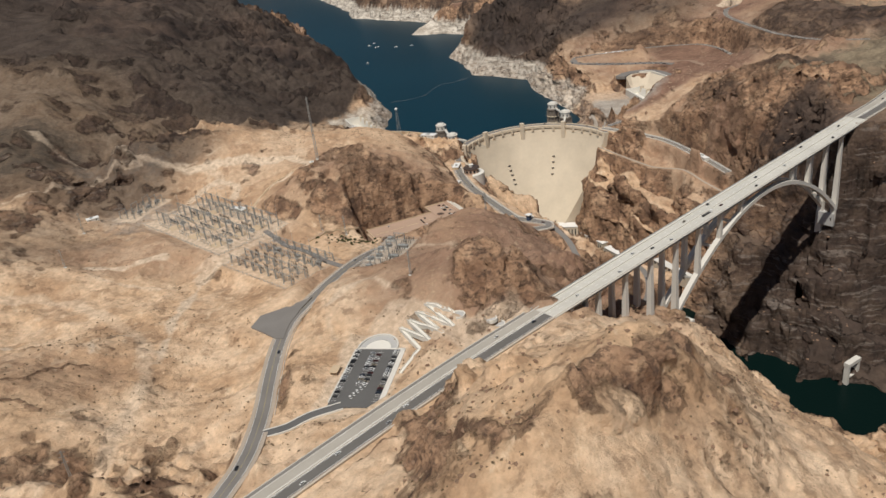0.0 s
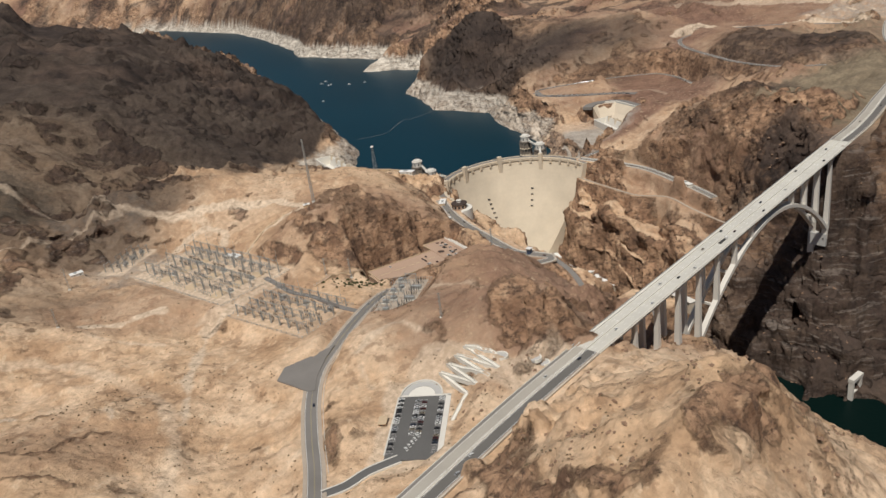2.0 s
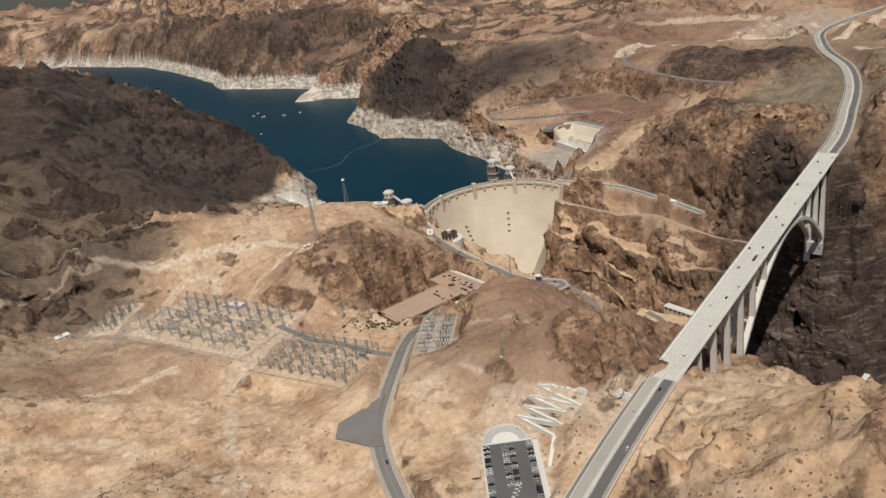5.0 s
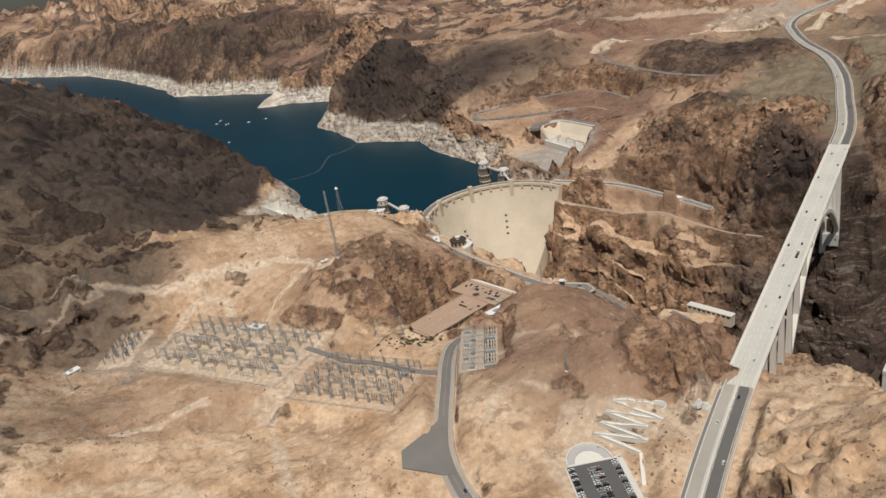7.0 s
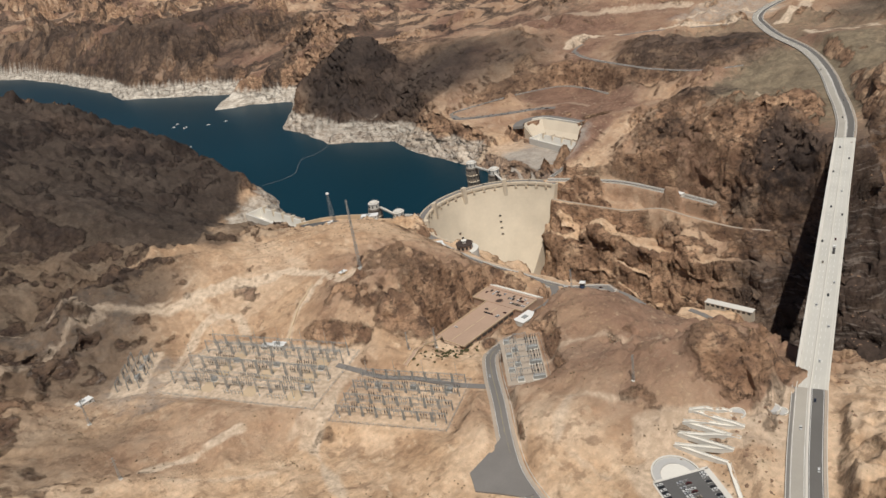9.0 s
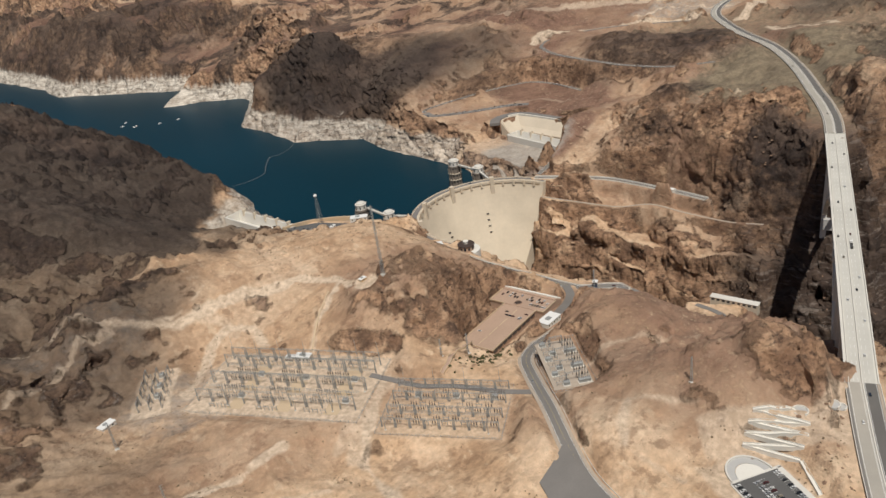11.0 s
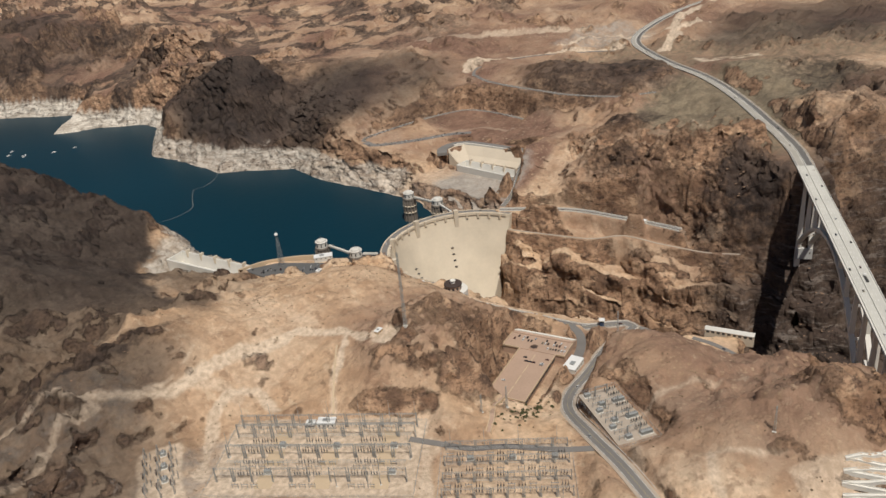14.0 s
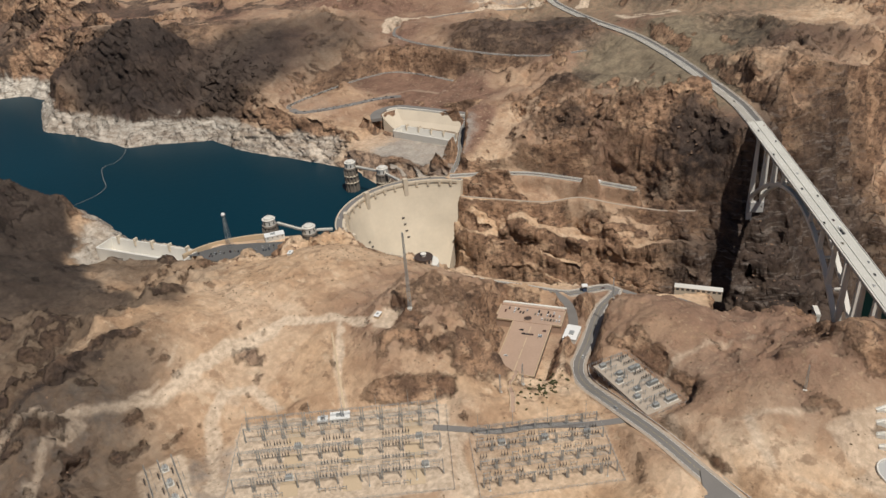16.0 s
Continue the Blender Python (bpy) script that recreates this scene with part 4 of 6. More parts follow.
def build_dam():
    dam = thing("dam", DAM_X, DAM_Y, 0, 0, "tall curved concrete arch dam, cream and weathered", "dam")
    bm = bmesh.new()
    zs = [CREST_Z - 5 - 177 * (k / 16) ** 1.2 for k in range(17)]
    arc_strip(bm, [(DAM_R, -10), (DAM_R, CREST_Z)] + [(DAM_R - 13, CREST_Z)] + [(dam_radius(z), z) for z in zs] + [(dam_radius(0), -10)], A0 - 5, A1 + 6, 96)
    part("wall", bm, DAM_FACE, dam)
    bm = bmesh.new()
    arc_strip(bm, [(DAM_R - 11.2, CREST_Z + 0.05), (DAM_R - 2, CREST_Z + 0.05), (DAM_R - 2, CREST_Z + 0.3), (DAM_R - 11.2, CREST_Z + 0.3)], A0 - 4, A1 + 8, 90)
    part("crest_road", bm, OLD_ASPHALT, dam, "asphalt road on the dam crest")
    for r in (DAM_R - 0.9, DAM_R - 13.2):
        bm = bmesh.new()
        arc_strip(bm, [(r, CREST_Z - 1.5), (r + 0.9, CREST_Z - 1.5), (r + 0.9, CREST_Z + 1.3), (r, CREST_Z + 1.3)], A0 - 2, A1 + 2, 90)
        part("parapet", bm, CONCRETE, dam)
    bm = bmesh.new()
    arc_strip(bm, [(DAM_R - 15.6, CREST_Z - 4), (DAM_R - 13.2, CREST_Z - 2.5), (DAM_R - 13.2, CREST_Z + 0.2), (DAM_R - 15.6, CREST_Z + 0.2)], A0 - 2, A1 + 2, 90)
    part("crest_ledge", bm, CONCRETE, dam, "projecting walkway ledge below the parapet")
    # pilasters, and four taller lift towers
    for i in range(21):
        a = A0 + 3 + (A1 - A0 - 8) * i / 20
        tall = i in (4, 8, 12, 16)
        low = 26 if tall else 9
        bm = boxes((DAM_R - 17.5 - (2 if tall else 0), DAM_R - 12.5, -1.9 - 2 * tall, 1.9 + 2 * tall, CREST_Z - low, CREST_Z + (9.5 if tall else 1.6)))
        bmesh.ops.bevel(bm, geom=bm.edges[:], offset=0.3, segments=1, affect="EDGES")
        bm.transform(Matrix.Rotation(radians(a), 4, "Z"))
        part("lift_tower" if tall else "pilaster", bm, CONCRETE, dam)
    # lifts' rail brackets on the face
    for a, zz in ((112, (120, 112, 104, 96, 88)), (66, (128, 118, 108, 98)), (140, (90, 82))):
        for z in zz:
            r = dam_radius(z)
            bm = boxes((r - 2.4, r + 0.6, -2.2, 2.2, z - 0.7, z + 0.7))
            bm.transform(Matrix.Rotation(radians(a), 4, "Z"))
            part("bracket", bm, DARK_STEEL, dam)
    return dam


dam = build_dam()


def intake_tower(x, y):
    t = thing("intake_tower", x, y, 0, 0, "pale fluted concrete intake tower standing in the lake", "tower", "intake towers")
    bm = bmesh.new()
    tube(bm, [(0, 0, 20, 10.5), (0, 0, 176, 10.5), (0, 0, 176, 12.0), (0, 0, 179, 12.0)], 24)
    part("shaft", bm, DARK_CONCRETE, t)
    for i in range(12):
        a = radians(30 * i)
        bm = boxes((10.2, 13.2, -1.0, 1.0, 30, 174))
        bm.transform(Matrix.Rotation(a, 4, "Z"))
        part("fin", bm, DARK_CONCRETE, t)
    for z in (150, 163):
        bm = bmesh.new()
        tube(bm, [(0, 0, z, 13.4), (0, 0, z + 1.4, 13.4)], 24)
        part("ring_beam", bm, CONCRETE, t)
    bm = bmesh.new()
    tube(bm, [(0, 0, 179, 10.0), (0, 0, 188, 10.0), (0, 0, 188, 10.7), (0, 0, 189, 10.7), (0, 0, 189, 8.2), (0, 0, 191.5, 7.6), (0, 0, 192.5, 4.5), (0, 0, 193, 1.0)], 24)
    part("gate_house", bm, PALE_CONCRETE, t, "round white gate house with a low domed roof")
    bm = bmesh.new()
    tube(bm, [(0, 0, 193, 0.25), (0, 0, 199, 0.12)], 6)
    part("mast", bm, STEEL, t)
    for i in range(8):
        a = radians(45 * i + 10)
        bm = boxes((9.8, 10.15, -0.9, 0.9, 181, 186))
        bm.transform(Matrix.Rotation(a, 4, "Z"))
        part("window", bm, DARK_GLASS, t)
    return t


TOWERS = [(26, 1498), (44, 1421), (262, 1556), (274, 1484)]
for tx, ty in TOWERS:
    intake_tower(tx, ty)


def footbridge(p, q, width=4.0):
    d = Vector((q[0] - p[0], q[1] - p[1], 0))
    n = d.length
    b = thing("footbridge", p[0], p[1], 0, math.degrees(math.atan2(d.y, d.x)), "slim concrete access bridge to the intake tower", "bridge", "tower footbridges")
    part("span", boxes((0, n, -width / 2, width / 2, CREST_Z - 1.6, CREST_Z)), PALE_CONCRETE, b)
    for y in (-width / 2, width / 2 - 0.3):
        part("parapet", boxes((0, n, y, y + 0.3, CREST_Z, CREST_Z + 1.1)), PALE_CONCRETE, b)
    part("beam", boxes((0, n, -0.8, 0.8, CREST_Z - 3.2, CREST_Z - 1.6)), CONCRETE, b)
    return b


footbridge((33, 1487), (40, 1432))
footbridge((52, 1413), (68, 1393))
footbridge((265, 1544), (272, 1496))
footbridge((271, 1473), (262, 1432))

# ---- bridge ----
B0, B1 = Vector((80, 583, 266)), Vector((543, 929, 291))
B_LEN = (B1 - B0).xy.length
B_TURN = math.degrees(math.atan2(B1.y - B0.y, B1.x - B0.x))
BU, BN = Vector((B1.x - B0.x, B1.y - B0.y, 0)).normalized(), Vector((B0.y - B1.y, B1.x - B0.x, 0)).normalized()


def height(x, y):
    return float(land(np.array([float(x)]), np.array([float(y)]))[0])


def on_bridge(s, y, z=0.0):
    p = B0 + BU * s + BN * y
    return Vector((p.x, p.y, B0.z + (B1.z - B0.z) * s / B_LEN + z))


def build_bridge():
    bridge = thing("bridge", B0.x, B0.y, 0, B_TURN, "long pale concrete arch bridge over the canyon", "bridge")

    def dz(s):
        return B0.z + (B1.z - B0.z) * s / B_LEN

    ends = (-0.5, B_LEN + 0.5)

    def run(name, y0, y1, z0, z1, mat, label=""):
        bm = bmesh.new()
        v = [bm.verts.new((s, y, dz(s) + z)) for s in ends for y, z in ((y0, z0), (y1, z0), (y1, z1), (y0, z1))]
        for f in ((3, 2, 1, 0), (4, 5, 6, 7), (0, 1, 5, 4), (1, 2, 6, 5), (2, 3, 7, 6), (3, 0, 4, 7)):
            bm.faces.new([v[i] for i in f])
        return part(name, bm, mat, bridge, label)

    run("deck", -13.4, 13.4, -0.9, 0.0, DECK_CONCRETE)
    run("carriageway", 0.6, 9.6, 0.0, 0.06, DECK_ROAD, "pale grooved concrete carriageway")
    run("carriageway", -10.4, -0.6, 0.0, 0.06, DECK_ROAD, "pale grooved concrete carriageway")
    run("median_barrier", -0.35, 0.35, 0.0, 1.1, PALE_CONCRETE)
    run("edge_barrier", -12.6, -12.1, 0.0, 1.1, PALE_CONCRETE)
    run("edge_barrier", 9.9, 10.4, 0.0, 1.3, PALE_CONCRETE)
    run("footpath", 10.4, 13.1, 0.0, 0.3, PALE_CONCRETE, "pedestrian path along the bridge edge")
    run("railing", 13.1, 13.3, 0.3, 1.5, STEEL)
    for y in (-8.2, 8.2):
        run("girder", y - 3.2, y + 3.2, -4.2, -0.9, GIRDER, "weathered grey steel box girder")
    for y in (-6.1, -2.6, 2.9, 6.3):
        for k in range(48):
            bm = boxes((k * 12.0 + 2, k * 12.0 + 7, y - 0.12, y + 0.12, 0.065, 0.09))
            for v in bm.verts:
                v.co.z += dz(v.co.x)
            part("lane_mark", bm, WHITE_PAINT, bridge)
    # the two arch ribs
    s0, s1 = 183.0, 523.0

    def arch_z(s):
        t = (s - s0) / (s1 - s0)
        return (1 - t) * 183 + t * 188 + 4 * 82.5 * t * (1 - t)

    for y in (-8.2, 8.2):
        bm = bmesh.new()
        rows = []
        for i in range(49):
            s = s0 - 3 + (s1 - s0 + 6) * i / 48
            a = math.atan((arch_z(s + 1) - arch_z(s - 1)) / 2)
            dx, dzz = -2.2 * math.sin(a), 2.2 * math.cos(a)
            rows.append([bm.verts.new((s + e * dx, y + w, arch_z(s) + e * dzz)) for e, w in ((-1, -2.8), (-1, 2.8), (1, 2.8), (1, -2.8))])
        for a, b in zip(rows[:-1], rows[1:]):
            for k in range(4):
                bm.faces.new((a[k], a[(k + 1) % 4], b[(k + 1) % 4], b[k]))
        bm.faces.new(rows[0][::-1]), bm.faces.new(rows[-1])
        part("arch_rib", bm, PALE_CONCRETE, bridge)
    for i in range(1, 10):
        s = s0 + (s1 - s0) * i / 10
        part("strut", boxes((s - 1.1, s + 1.1, -5.4, 5.4, arch_z(s) - 1.2, arch_z(s) + 1.2)), PALE_CONCRETE, bridge)
    # columns in pairs with a cap beam
    for s in (25, 64, 103, 142, 183, 222, 261, 300, 406, 445, 484, 523, 560):
        top = dz(s) - 4.2
        for y in (-8.2, 8.2):
            p = on_bridge(s, y)
            foot = arch_z(s) + 1 if s0 < s < s1 else min(height(p.x, p.y), top - 4) - 6
            if top - foot < 2.5:
                continue
            w = 1.9 + 0.011 * (top - foot)
            bm = bmesh.new()
            a = [bm.verts.new((s + i * w, y + j * w * 1.15, foot)) for i, j in ((-1, -1), (1, -1), (1, 1), (-1, 1))]
            b = [bm.verts.new((s + i * 1.7, y + j * 2.0, top - 2)) for i, j in ((-1, -1), (1, -1), (1, 1), (-1, 1))]
            for k in range(4):
                bm.faces.new((a[k], a[(k + 1) % 4], b[(k + 1) % 4], b[k]))
            bm.faces.new(a[::-1]), bm.faces.new(b)
            part("column", bm, PALE_CONCRETE, bridge)
        part("cap_beam", boxes((s - 1.9, s + 1.9, -11.5, 11.5, top - 2, top)), PALE_CONCRETE, bridge)
    for s in (-6, B_LEN - 3):
        part("abutment", boxes((s, s + 9, -13.4, 13.4, dz(s) - 26, dz(s) - 0.95)), PALE_CONCRETE, bridge)
    for s, z in ((s0, 176), (s1, 178)):
        part("arch_footing", boxes((s - 5, s + 5, -11.5, 11.5, z - 14, z + 3)), GREY_CONCRETE, bridge)
    return bridge


bridge = build_bridge()

# ---- roads ----


def road(name, line, half, mat, label, lines=True, shoulder=None):
    pts = curve_points(line, 9.0)
    r = thing(name, 0, 0, 0, 0, label, "road", "", "structure")
    bm = bmesh.new()
    ribbon(bm, pts, -half, half, 0.55, 1.6)
    part("surface", bm, mat, r)
    if shoulder:
        for s in (-1, 1):
            bm = bmesh.new()
            a, b = sorted((s * half, s * (half + shoulder)))
            ribbon(bm, pts, a, b, 0.5, 1.6)
            part("shoulder", bm, GRAVEL, r, "pale gravel shoulder")
    if lines:
        for off in (-0.25, 0.25):
            bm = bmesh.new()
            ribbon(bm, pts, off - 0.08, off + 0.08, 0.60)
            part("centre_line", bm, YELLOW_PAINT, r)
        for off in (-half + 0.5, half - 0.5):
            bm = bmesh.new()
            ribbon(bm, pts, off - 0.14, off + 0.14, 0.60)
            part("edge_line", bm, WHITE_PAINT, r)
    return r


def highway(line, label, mat):
    pts = curve_points(line, 12.0)
    r = thing("highway", 0, 0, 0, 0, label, "road", "", "structure")
    for a, b in ((-11.0, -0.9), (0.9, 11.0)):
        bm = bmesh.new()
        ribbon(bm, pts, a, b, 0.6, 2.2)
        part("carriageway", bm, HIGHWAY_DARK if a > 0 else HIGHWAY_PALE, r)
    for a, b, m in ((-13.6, -11.0, OLD_ASPHALT), (11.0, 13.6, GRAVEL)):
        bm = bmesh.new()
        ribbon(bm, pts, a, b, 0.58, 2.2)
        part("shoulder", bm, m, r)
    bm = bmesh.new()
    ribbon(bm, pts, -0.9, 0.9, 0.62, 2.2)
    part("median", bm, PALE_CONCRETE, r)
    for off, h, w in ((0.0, 1.5, 0.35), (-13.4, 1.4, 0.25), (13.4, 1.4, 0.25)):
        bm = bmesh.new()
        ribbon(bm, pts, off - w, off + w, h, 1.0)
        part("barrier", bm, PALE_CONCRETE, r)
    for off in (-10.3, -1.6, 1.6, 10.3):
        bm = bmesh.new()
        ribbon(bm, pts, off - 0.15, off + 0.15, 0.66)
        part("edge_line", bm, WHITE_PAINT, r)
    return r


highway(HIGHWAY_SOUTH, "four-lane asphalt highway leading onto the bridge", ASPHALT)
highway(HIGHWAY_EAST, "four-lane asphalt highway curving into the hills", ASPHALT)
road("access_road", MAIN_ROAD, 5.6, OLD_ASPHALT, "two-lane worn asphalt road to the dam", True, 3.2)
road("canyon_road", LOW_ROAD, 3.8, OLD_ASPHALT, "narrow asphalt road down the canyon side", False)
road("cliff_road", AZ_ROAD, 4.6, OLD_ASPHALT, "old asphalt road on a rock shelf", True)
road("dirt_road", AZ_TRACK, 1.8, GRAVEL, "narrow gravel track across the cliff", False)
road("spillway_road", AZ_SPILL_ROAD, 4.5, OLD_ASPHALT, "asphalt road from the dam past the spillway", True)
road("garage_road", GARAGE_ROAD, 5.5, OLD_ASPHALT, "asphalt approach road to the parking garage", False)
road("yard_road", YARD_ROAD, 3.6, OLD_ASPHALT, "asphalt service road behind the switchyards", False)
road("hill_road", AZ_HILL_ROAD, 4.5, OLD_ASPHALT, "winding asphalt road up the far bank", True)
road("parking_road", AZ_LOT_ROAD, 8.5, OLD_ASPHALT, "asphalt parking terrace on the far bank", False)
road("loop_road", AZ_LOOP, 4.8, OLD_ASPHALT, "asphalt road below the dark hill", True)
road("ridge_road", AZ_UPPER, 4.2, OLD_ASPHALT, "asphalt road behind the dark hill", False)


def slab(name, outline, z, thick, mat, label, category="pavement", kind="structure"):
    bm = bmesh.new()
    top = bm.faces.new([bm.verts.new((px, py, z)) for px, py in outline])
    ex = bmesh.ops.extrude_face_region(bm, geom=[top])
    for v in ex["geom"]:
        if isinstance(v, bmesh.types.BMVert):
            v.co.z -= thick
    return tagged(part(name, bm, mat), label, category, "", kind)


slab("pull_out", [(-141, 708), (-150, 685), (-158, 655), (-160, 630), (-168, 632), (-180, 645), (-196, 660), (-190, 681), (-170, 691)], 246.0, 2.5, OLD_ASPHALT, "worn asphalt pull-out beside the road")

# ---- cars ----


def car_prototype(paint, label, long=4.7):
    c = new("car")
    tagged(c, label, "car", "parked cars")
    bm = boxes((-long / 2, long / 2, -0.92, 0.92, 0.35, 0.95))
    bmesh.ops.bevel(bm, geom=bm.edges[:], offset=0.14, segments=2, affect="EDGES")
    part("body", bm, paint, c)
    bm = bmesh.new()
    low = [bm.verts.new(p) for p in ((-1.7, -0.84, 0.93), (1.15, -0.84, 0.93), (1.15, 0.84, 0.93), (-1.7, 0.84, 0.93))]
    top = [bm.verts.new(p) for p in ((-1.25, -0.68, 1.5), (0.45, -0.68, 1.5), (0.45, 0.68, 1.5), (-1.25, 0.68, 1.5))]
    for k in range(4):
        bm.faces.new((low[k], low[(k + 1) % 4], top[(k + 1) % 4], top[k]))
    bm.faces.new(top), bm.faces.new(low[::-1])
    part("glasshouse", bm, DARK_GLASS, c)
    part("roof", boxes((-1.2, 0.4, -0.66, 0.66, 1.49, 1.56)), paint, c)
    for x in (-1.4, 1.4):
        for y in (-0.85, 0.85):
            bm = bmesh.new()
            tube(bm, [(0, 0, -0.12, 0.34), (0, 0, 0.12, 0.34)], 10)
            bm.transform(Matrix.Translation((x, y, 0.34)) @ Matrix.Rotation(radians(90), 4, "X"))
            part("wheel", bm, TYRE, c)
    return c


PAINTS = [((0.72, 0.72, 0.70), "white"), ((0.40, 0.41, 0.42), "silver"), ((0.03, 0.03, 0.033), "black"), ((0.10, 0.03, 0.028), "dark red"), ((0.035, 0.045, 0.07), "dark blue"), ((0.74, 0.74, 0.72), "white"), ((0.05, 0.05, 0.052), "black"), ((0.70, 0.70, 0.69), "white"), ((0.30, 0.26, 0.2), "beige")]
TYRE = material("tyre", (0.02, 0.02, 0.02), 0.9)
CARS = [car_prototype(material("car_paint_" + n.replace(" ", "_"), c, 0.25, 0.1, 0.03), "%s passenger car standing on asphalt" % n) for c, n in PAINTS]
USED = set()


def put_car(x, y, z, turn, kind=None):
    k = random.randrange(len(CARS)) if kind is None else kind
    m = pose(x * K, y * K, z * K, 0, 0, turn)
    if k not in USED:
        USED.add(k)
        CARS[k].matrix_basis = m
        return CARS[k]
    return copy_thing(CARS[k], m)


def at(ox, oy, turn, u, v):
    c, s = math.cos(radians(turn)), math.sin(radians(turn))
    return ox + u * c - v * s, oy + u * s + v * c


# ---- car park by the bridge ----
PX, PY, PZ, PT = -76.0, 534.0, 256.0, 76.0
lot = thing("car_park", PX, PY, PZ, PT, "asphalt car park with white kerbs and painted bays", "car park", "", "structure")
part("asphalt_surface", boxes((-42, 40, -20, 20, -1.5, 0.55)), ASPHALT, lot)
for v in (-20.6, 20.6):
    part("kerb", boxes((-36, 40, v - 0.6 - (v > 0) * 0, v + 0.6, -1.5, 0.8)), PALE_CONCRETE, lot)
part("pavement", boxes((-38, 41, -24.4, -21.2, -1.5, 0.75)), PALE_CONCRETE, lot, "wide pale concrete pavement")
part("pavement", boxes((40, 42.4, -24, 20, -1.5, 0.75)), PALE_CONCRETE, lot, "wide pale concrete pavement")
for i in range(25):
    u = -34 + 3.0 * i
    for v0, v1 in ((-19.5, -14.6), (-5.2, -0.2), (0.2, 5.2), (14.6, 19.5)):
        if not (v0 in (-5.2, 0.2) and not -14 < u < 36):
            part("bay_line", boxes((u - 0.07, u + 0.07, v0, v1, 0.555, 0.575)), WHITE_PAINT, lot)
for i in range(24):
    u = -32.5 + 3.0 * i
    for v, turn, share in ((17.2, 90, 0.75), (2.8, 90, 0.75), (-2.8, 270, 0.7), (-17.2, 270, 0.7)):
        if abs(v) < 5 and not -12 < u < 34:
            continue
        if random.random() < share:
            x, y = at(PX, PY, PT, u + random.uniform(-0.2, 0.2), v)
            put_car(x, y, PZ + 0.56, PT + turn + random.uniform(-3, 3))
for i in range(5):
    x, y = at(PX, PY, PT, -30 + 4 * i, 4 - 3.4 * i / 2)
    put_car(x, y, PZ + 0.56, PT + 35, 0)

plaza = thing("plaza", *at(PX, PY, PT, 41, 1), PZ, PT, "round pale concrete plaza with a curved wall", "plaza", "", "structure")


def disc(r, z0, z1, a0=-90, a1=90, inner=0.0, squash=1.0):
    bm = bmesh.new()
    n = 28
    prof = [(r, z0), (r, z1), (inner, z1), (inner, z0)]
    loops = []
    for i in range(n + 1):
        a = radians(a0 + (a1 - a0) * i / n)
        loops.append([bm.verts.new((q * math.cos(a) * squash, q * math.sin(a), z)) for q, z in prof])
    for p, q in zip(loops[:-1], loops[1:]):
        for k in range(4):
            bm.faces.new((p[k], p[(k + 1) % 4], q[(k + 1) % 4], q[k]))
    bmesh.ops.remove_doubles(bm, verts=bm.verts, dist=0.001)
    return bm


part("apron", disc(17, -1.5, 0.7, inner=11.5, squash=1.25), GREY_CONCRETE, plaza, "grey concrete apron")
part("paving", disc(11.4, -1.5, 0.8, inner=0.01, squash=1.2), WHITE_CONCRETE, plaza, "bright white paved centre")
part("wall", disc(18.2, -1.5, 1.9, inner=17.1, squash=1.25), PALE_CONCRETE, plaza, "low curved concrete wall")

hut_x, hut_y = at(PX, PY, PT, 5, 28)
ramada = thing("shelter", hut_x, hut_y, PZ, PT, "small flat-roofed sandstone shelter by the car park", "shelter")
part("roof", boxes((-5.6, 5.6, -3.6, 3.6, 3.0, 3.5)), SANDSTONE, ramada)
part("wall", boxes((-5, 5, 2.4, 3.0, 0, 3.0)), SANDSTONE, ramada)
for u in (-4.8, 4.8):
    part("post", boxes((u - 0.25, u + 0.25, -3, -2.5, 0, 3.0)), SANDSTONE, ramada)

# the car park's drive
drive = [(*at(PX, PY, PT, -40, 8), 256), (-118, 489, 256), (-134, 480, 254.8), (-152, 475, 254.6)]
road("drive", drive, 3.8, ASPHALT, "short asphalt drive into the car park", False)
for s in (-1, 1):
    bm = bmesh.new()
    ribbon(bm, curve_points(drive, 5), s * 4.4 - 0.5, s * 4.4 + 0.5, 0.8, 1.6)
    tagged(part("kerb", bm, PALE_CONCRETE), "pale concrete kerb along the drive", "kerb", "", "structure")

# ---- zigzag ramp and viewing rings ----
ramp = thing("zigzag_ramp", 0, 0, 0, 0, "pale concrete zigzag footpath climbing the slope", "ramp")
Z_PTS = [(-47, 531), (-30, 560), (-47, 600), (-21, 564), (-39, 605), (-9, 569), (-31, 608), (1, 575), (-22, 611), (3, 590)]
Z_LEV = [256.5, 257.5, 259.5, 261.5, 263.5, 265.5, 267.5, 269.5, 271.5, 273.5]
for (p, za), (q, zb) in zip(zip(Z_PTS[:-1], Z_LEV[:-1]), zip(Z_PTS[1:], Z_LEV[1:])):
    bm = bmesh.new()
    a, b = Vector((*p, max(za, height(*p) + 0.6))), Vector((*q, max(zb, height(*q) + 0.6)))
    pts = [a.lerp(b, i / 5) for i in range(6)]
    for v in pts:
        v.z = max(v.z, height(v.x, v.y) + 0.5)
    ribbon(bm, pts, -1.5, 1.5, 0.0, 3.5)
    run_part = part("ramp_flight", bm, WHITE_CONCRETE, ramp)
    for off in (-1.5, 1.5):
        bm = bmesh.new()
        ribbon(bm, pts, off - 0.12, off + 0.12, 1.0, 1.0)
        part("parapet", bm, PALE_CONCRETE, run_part)

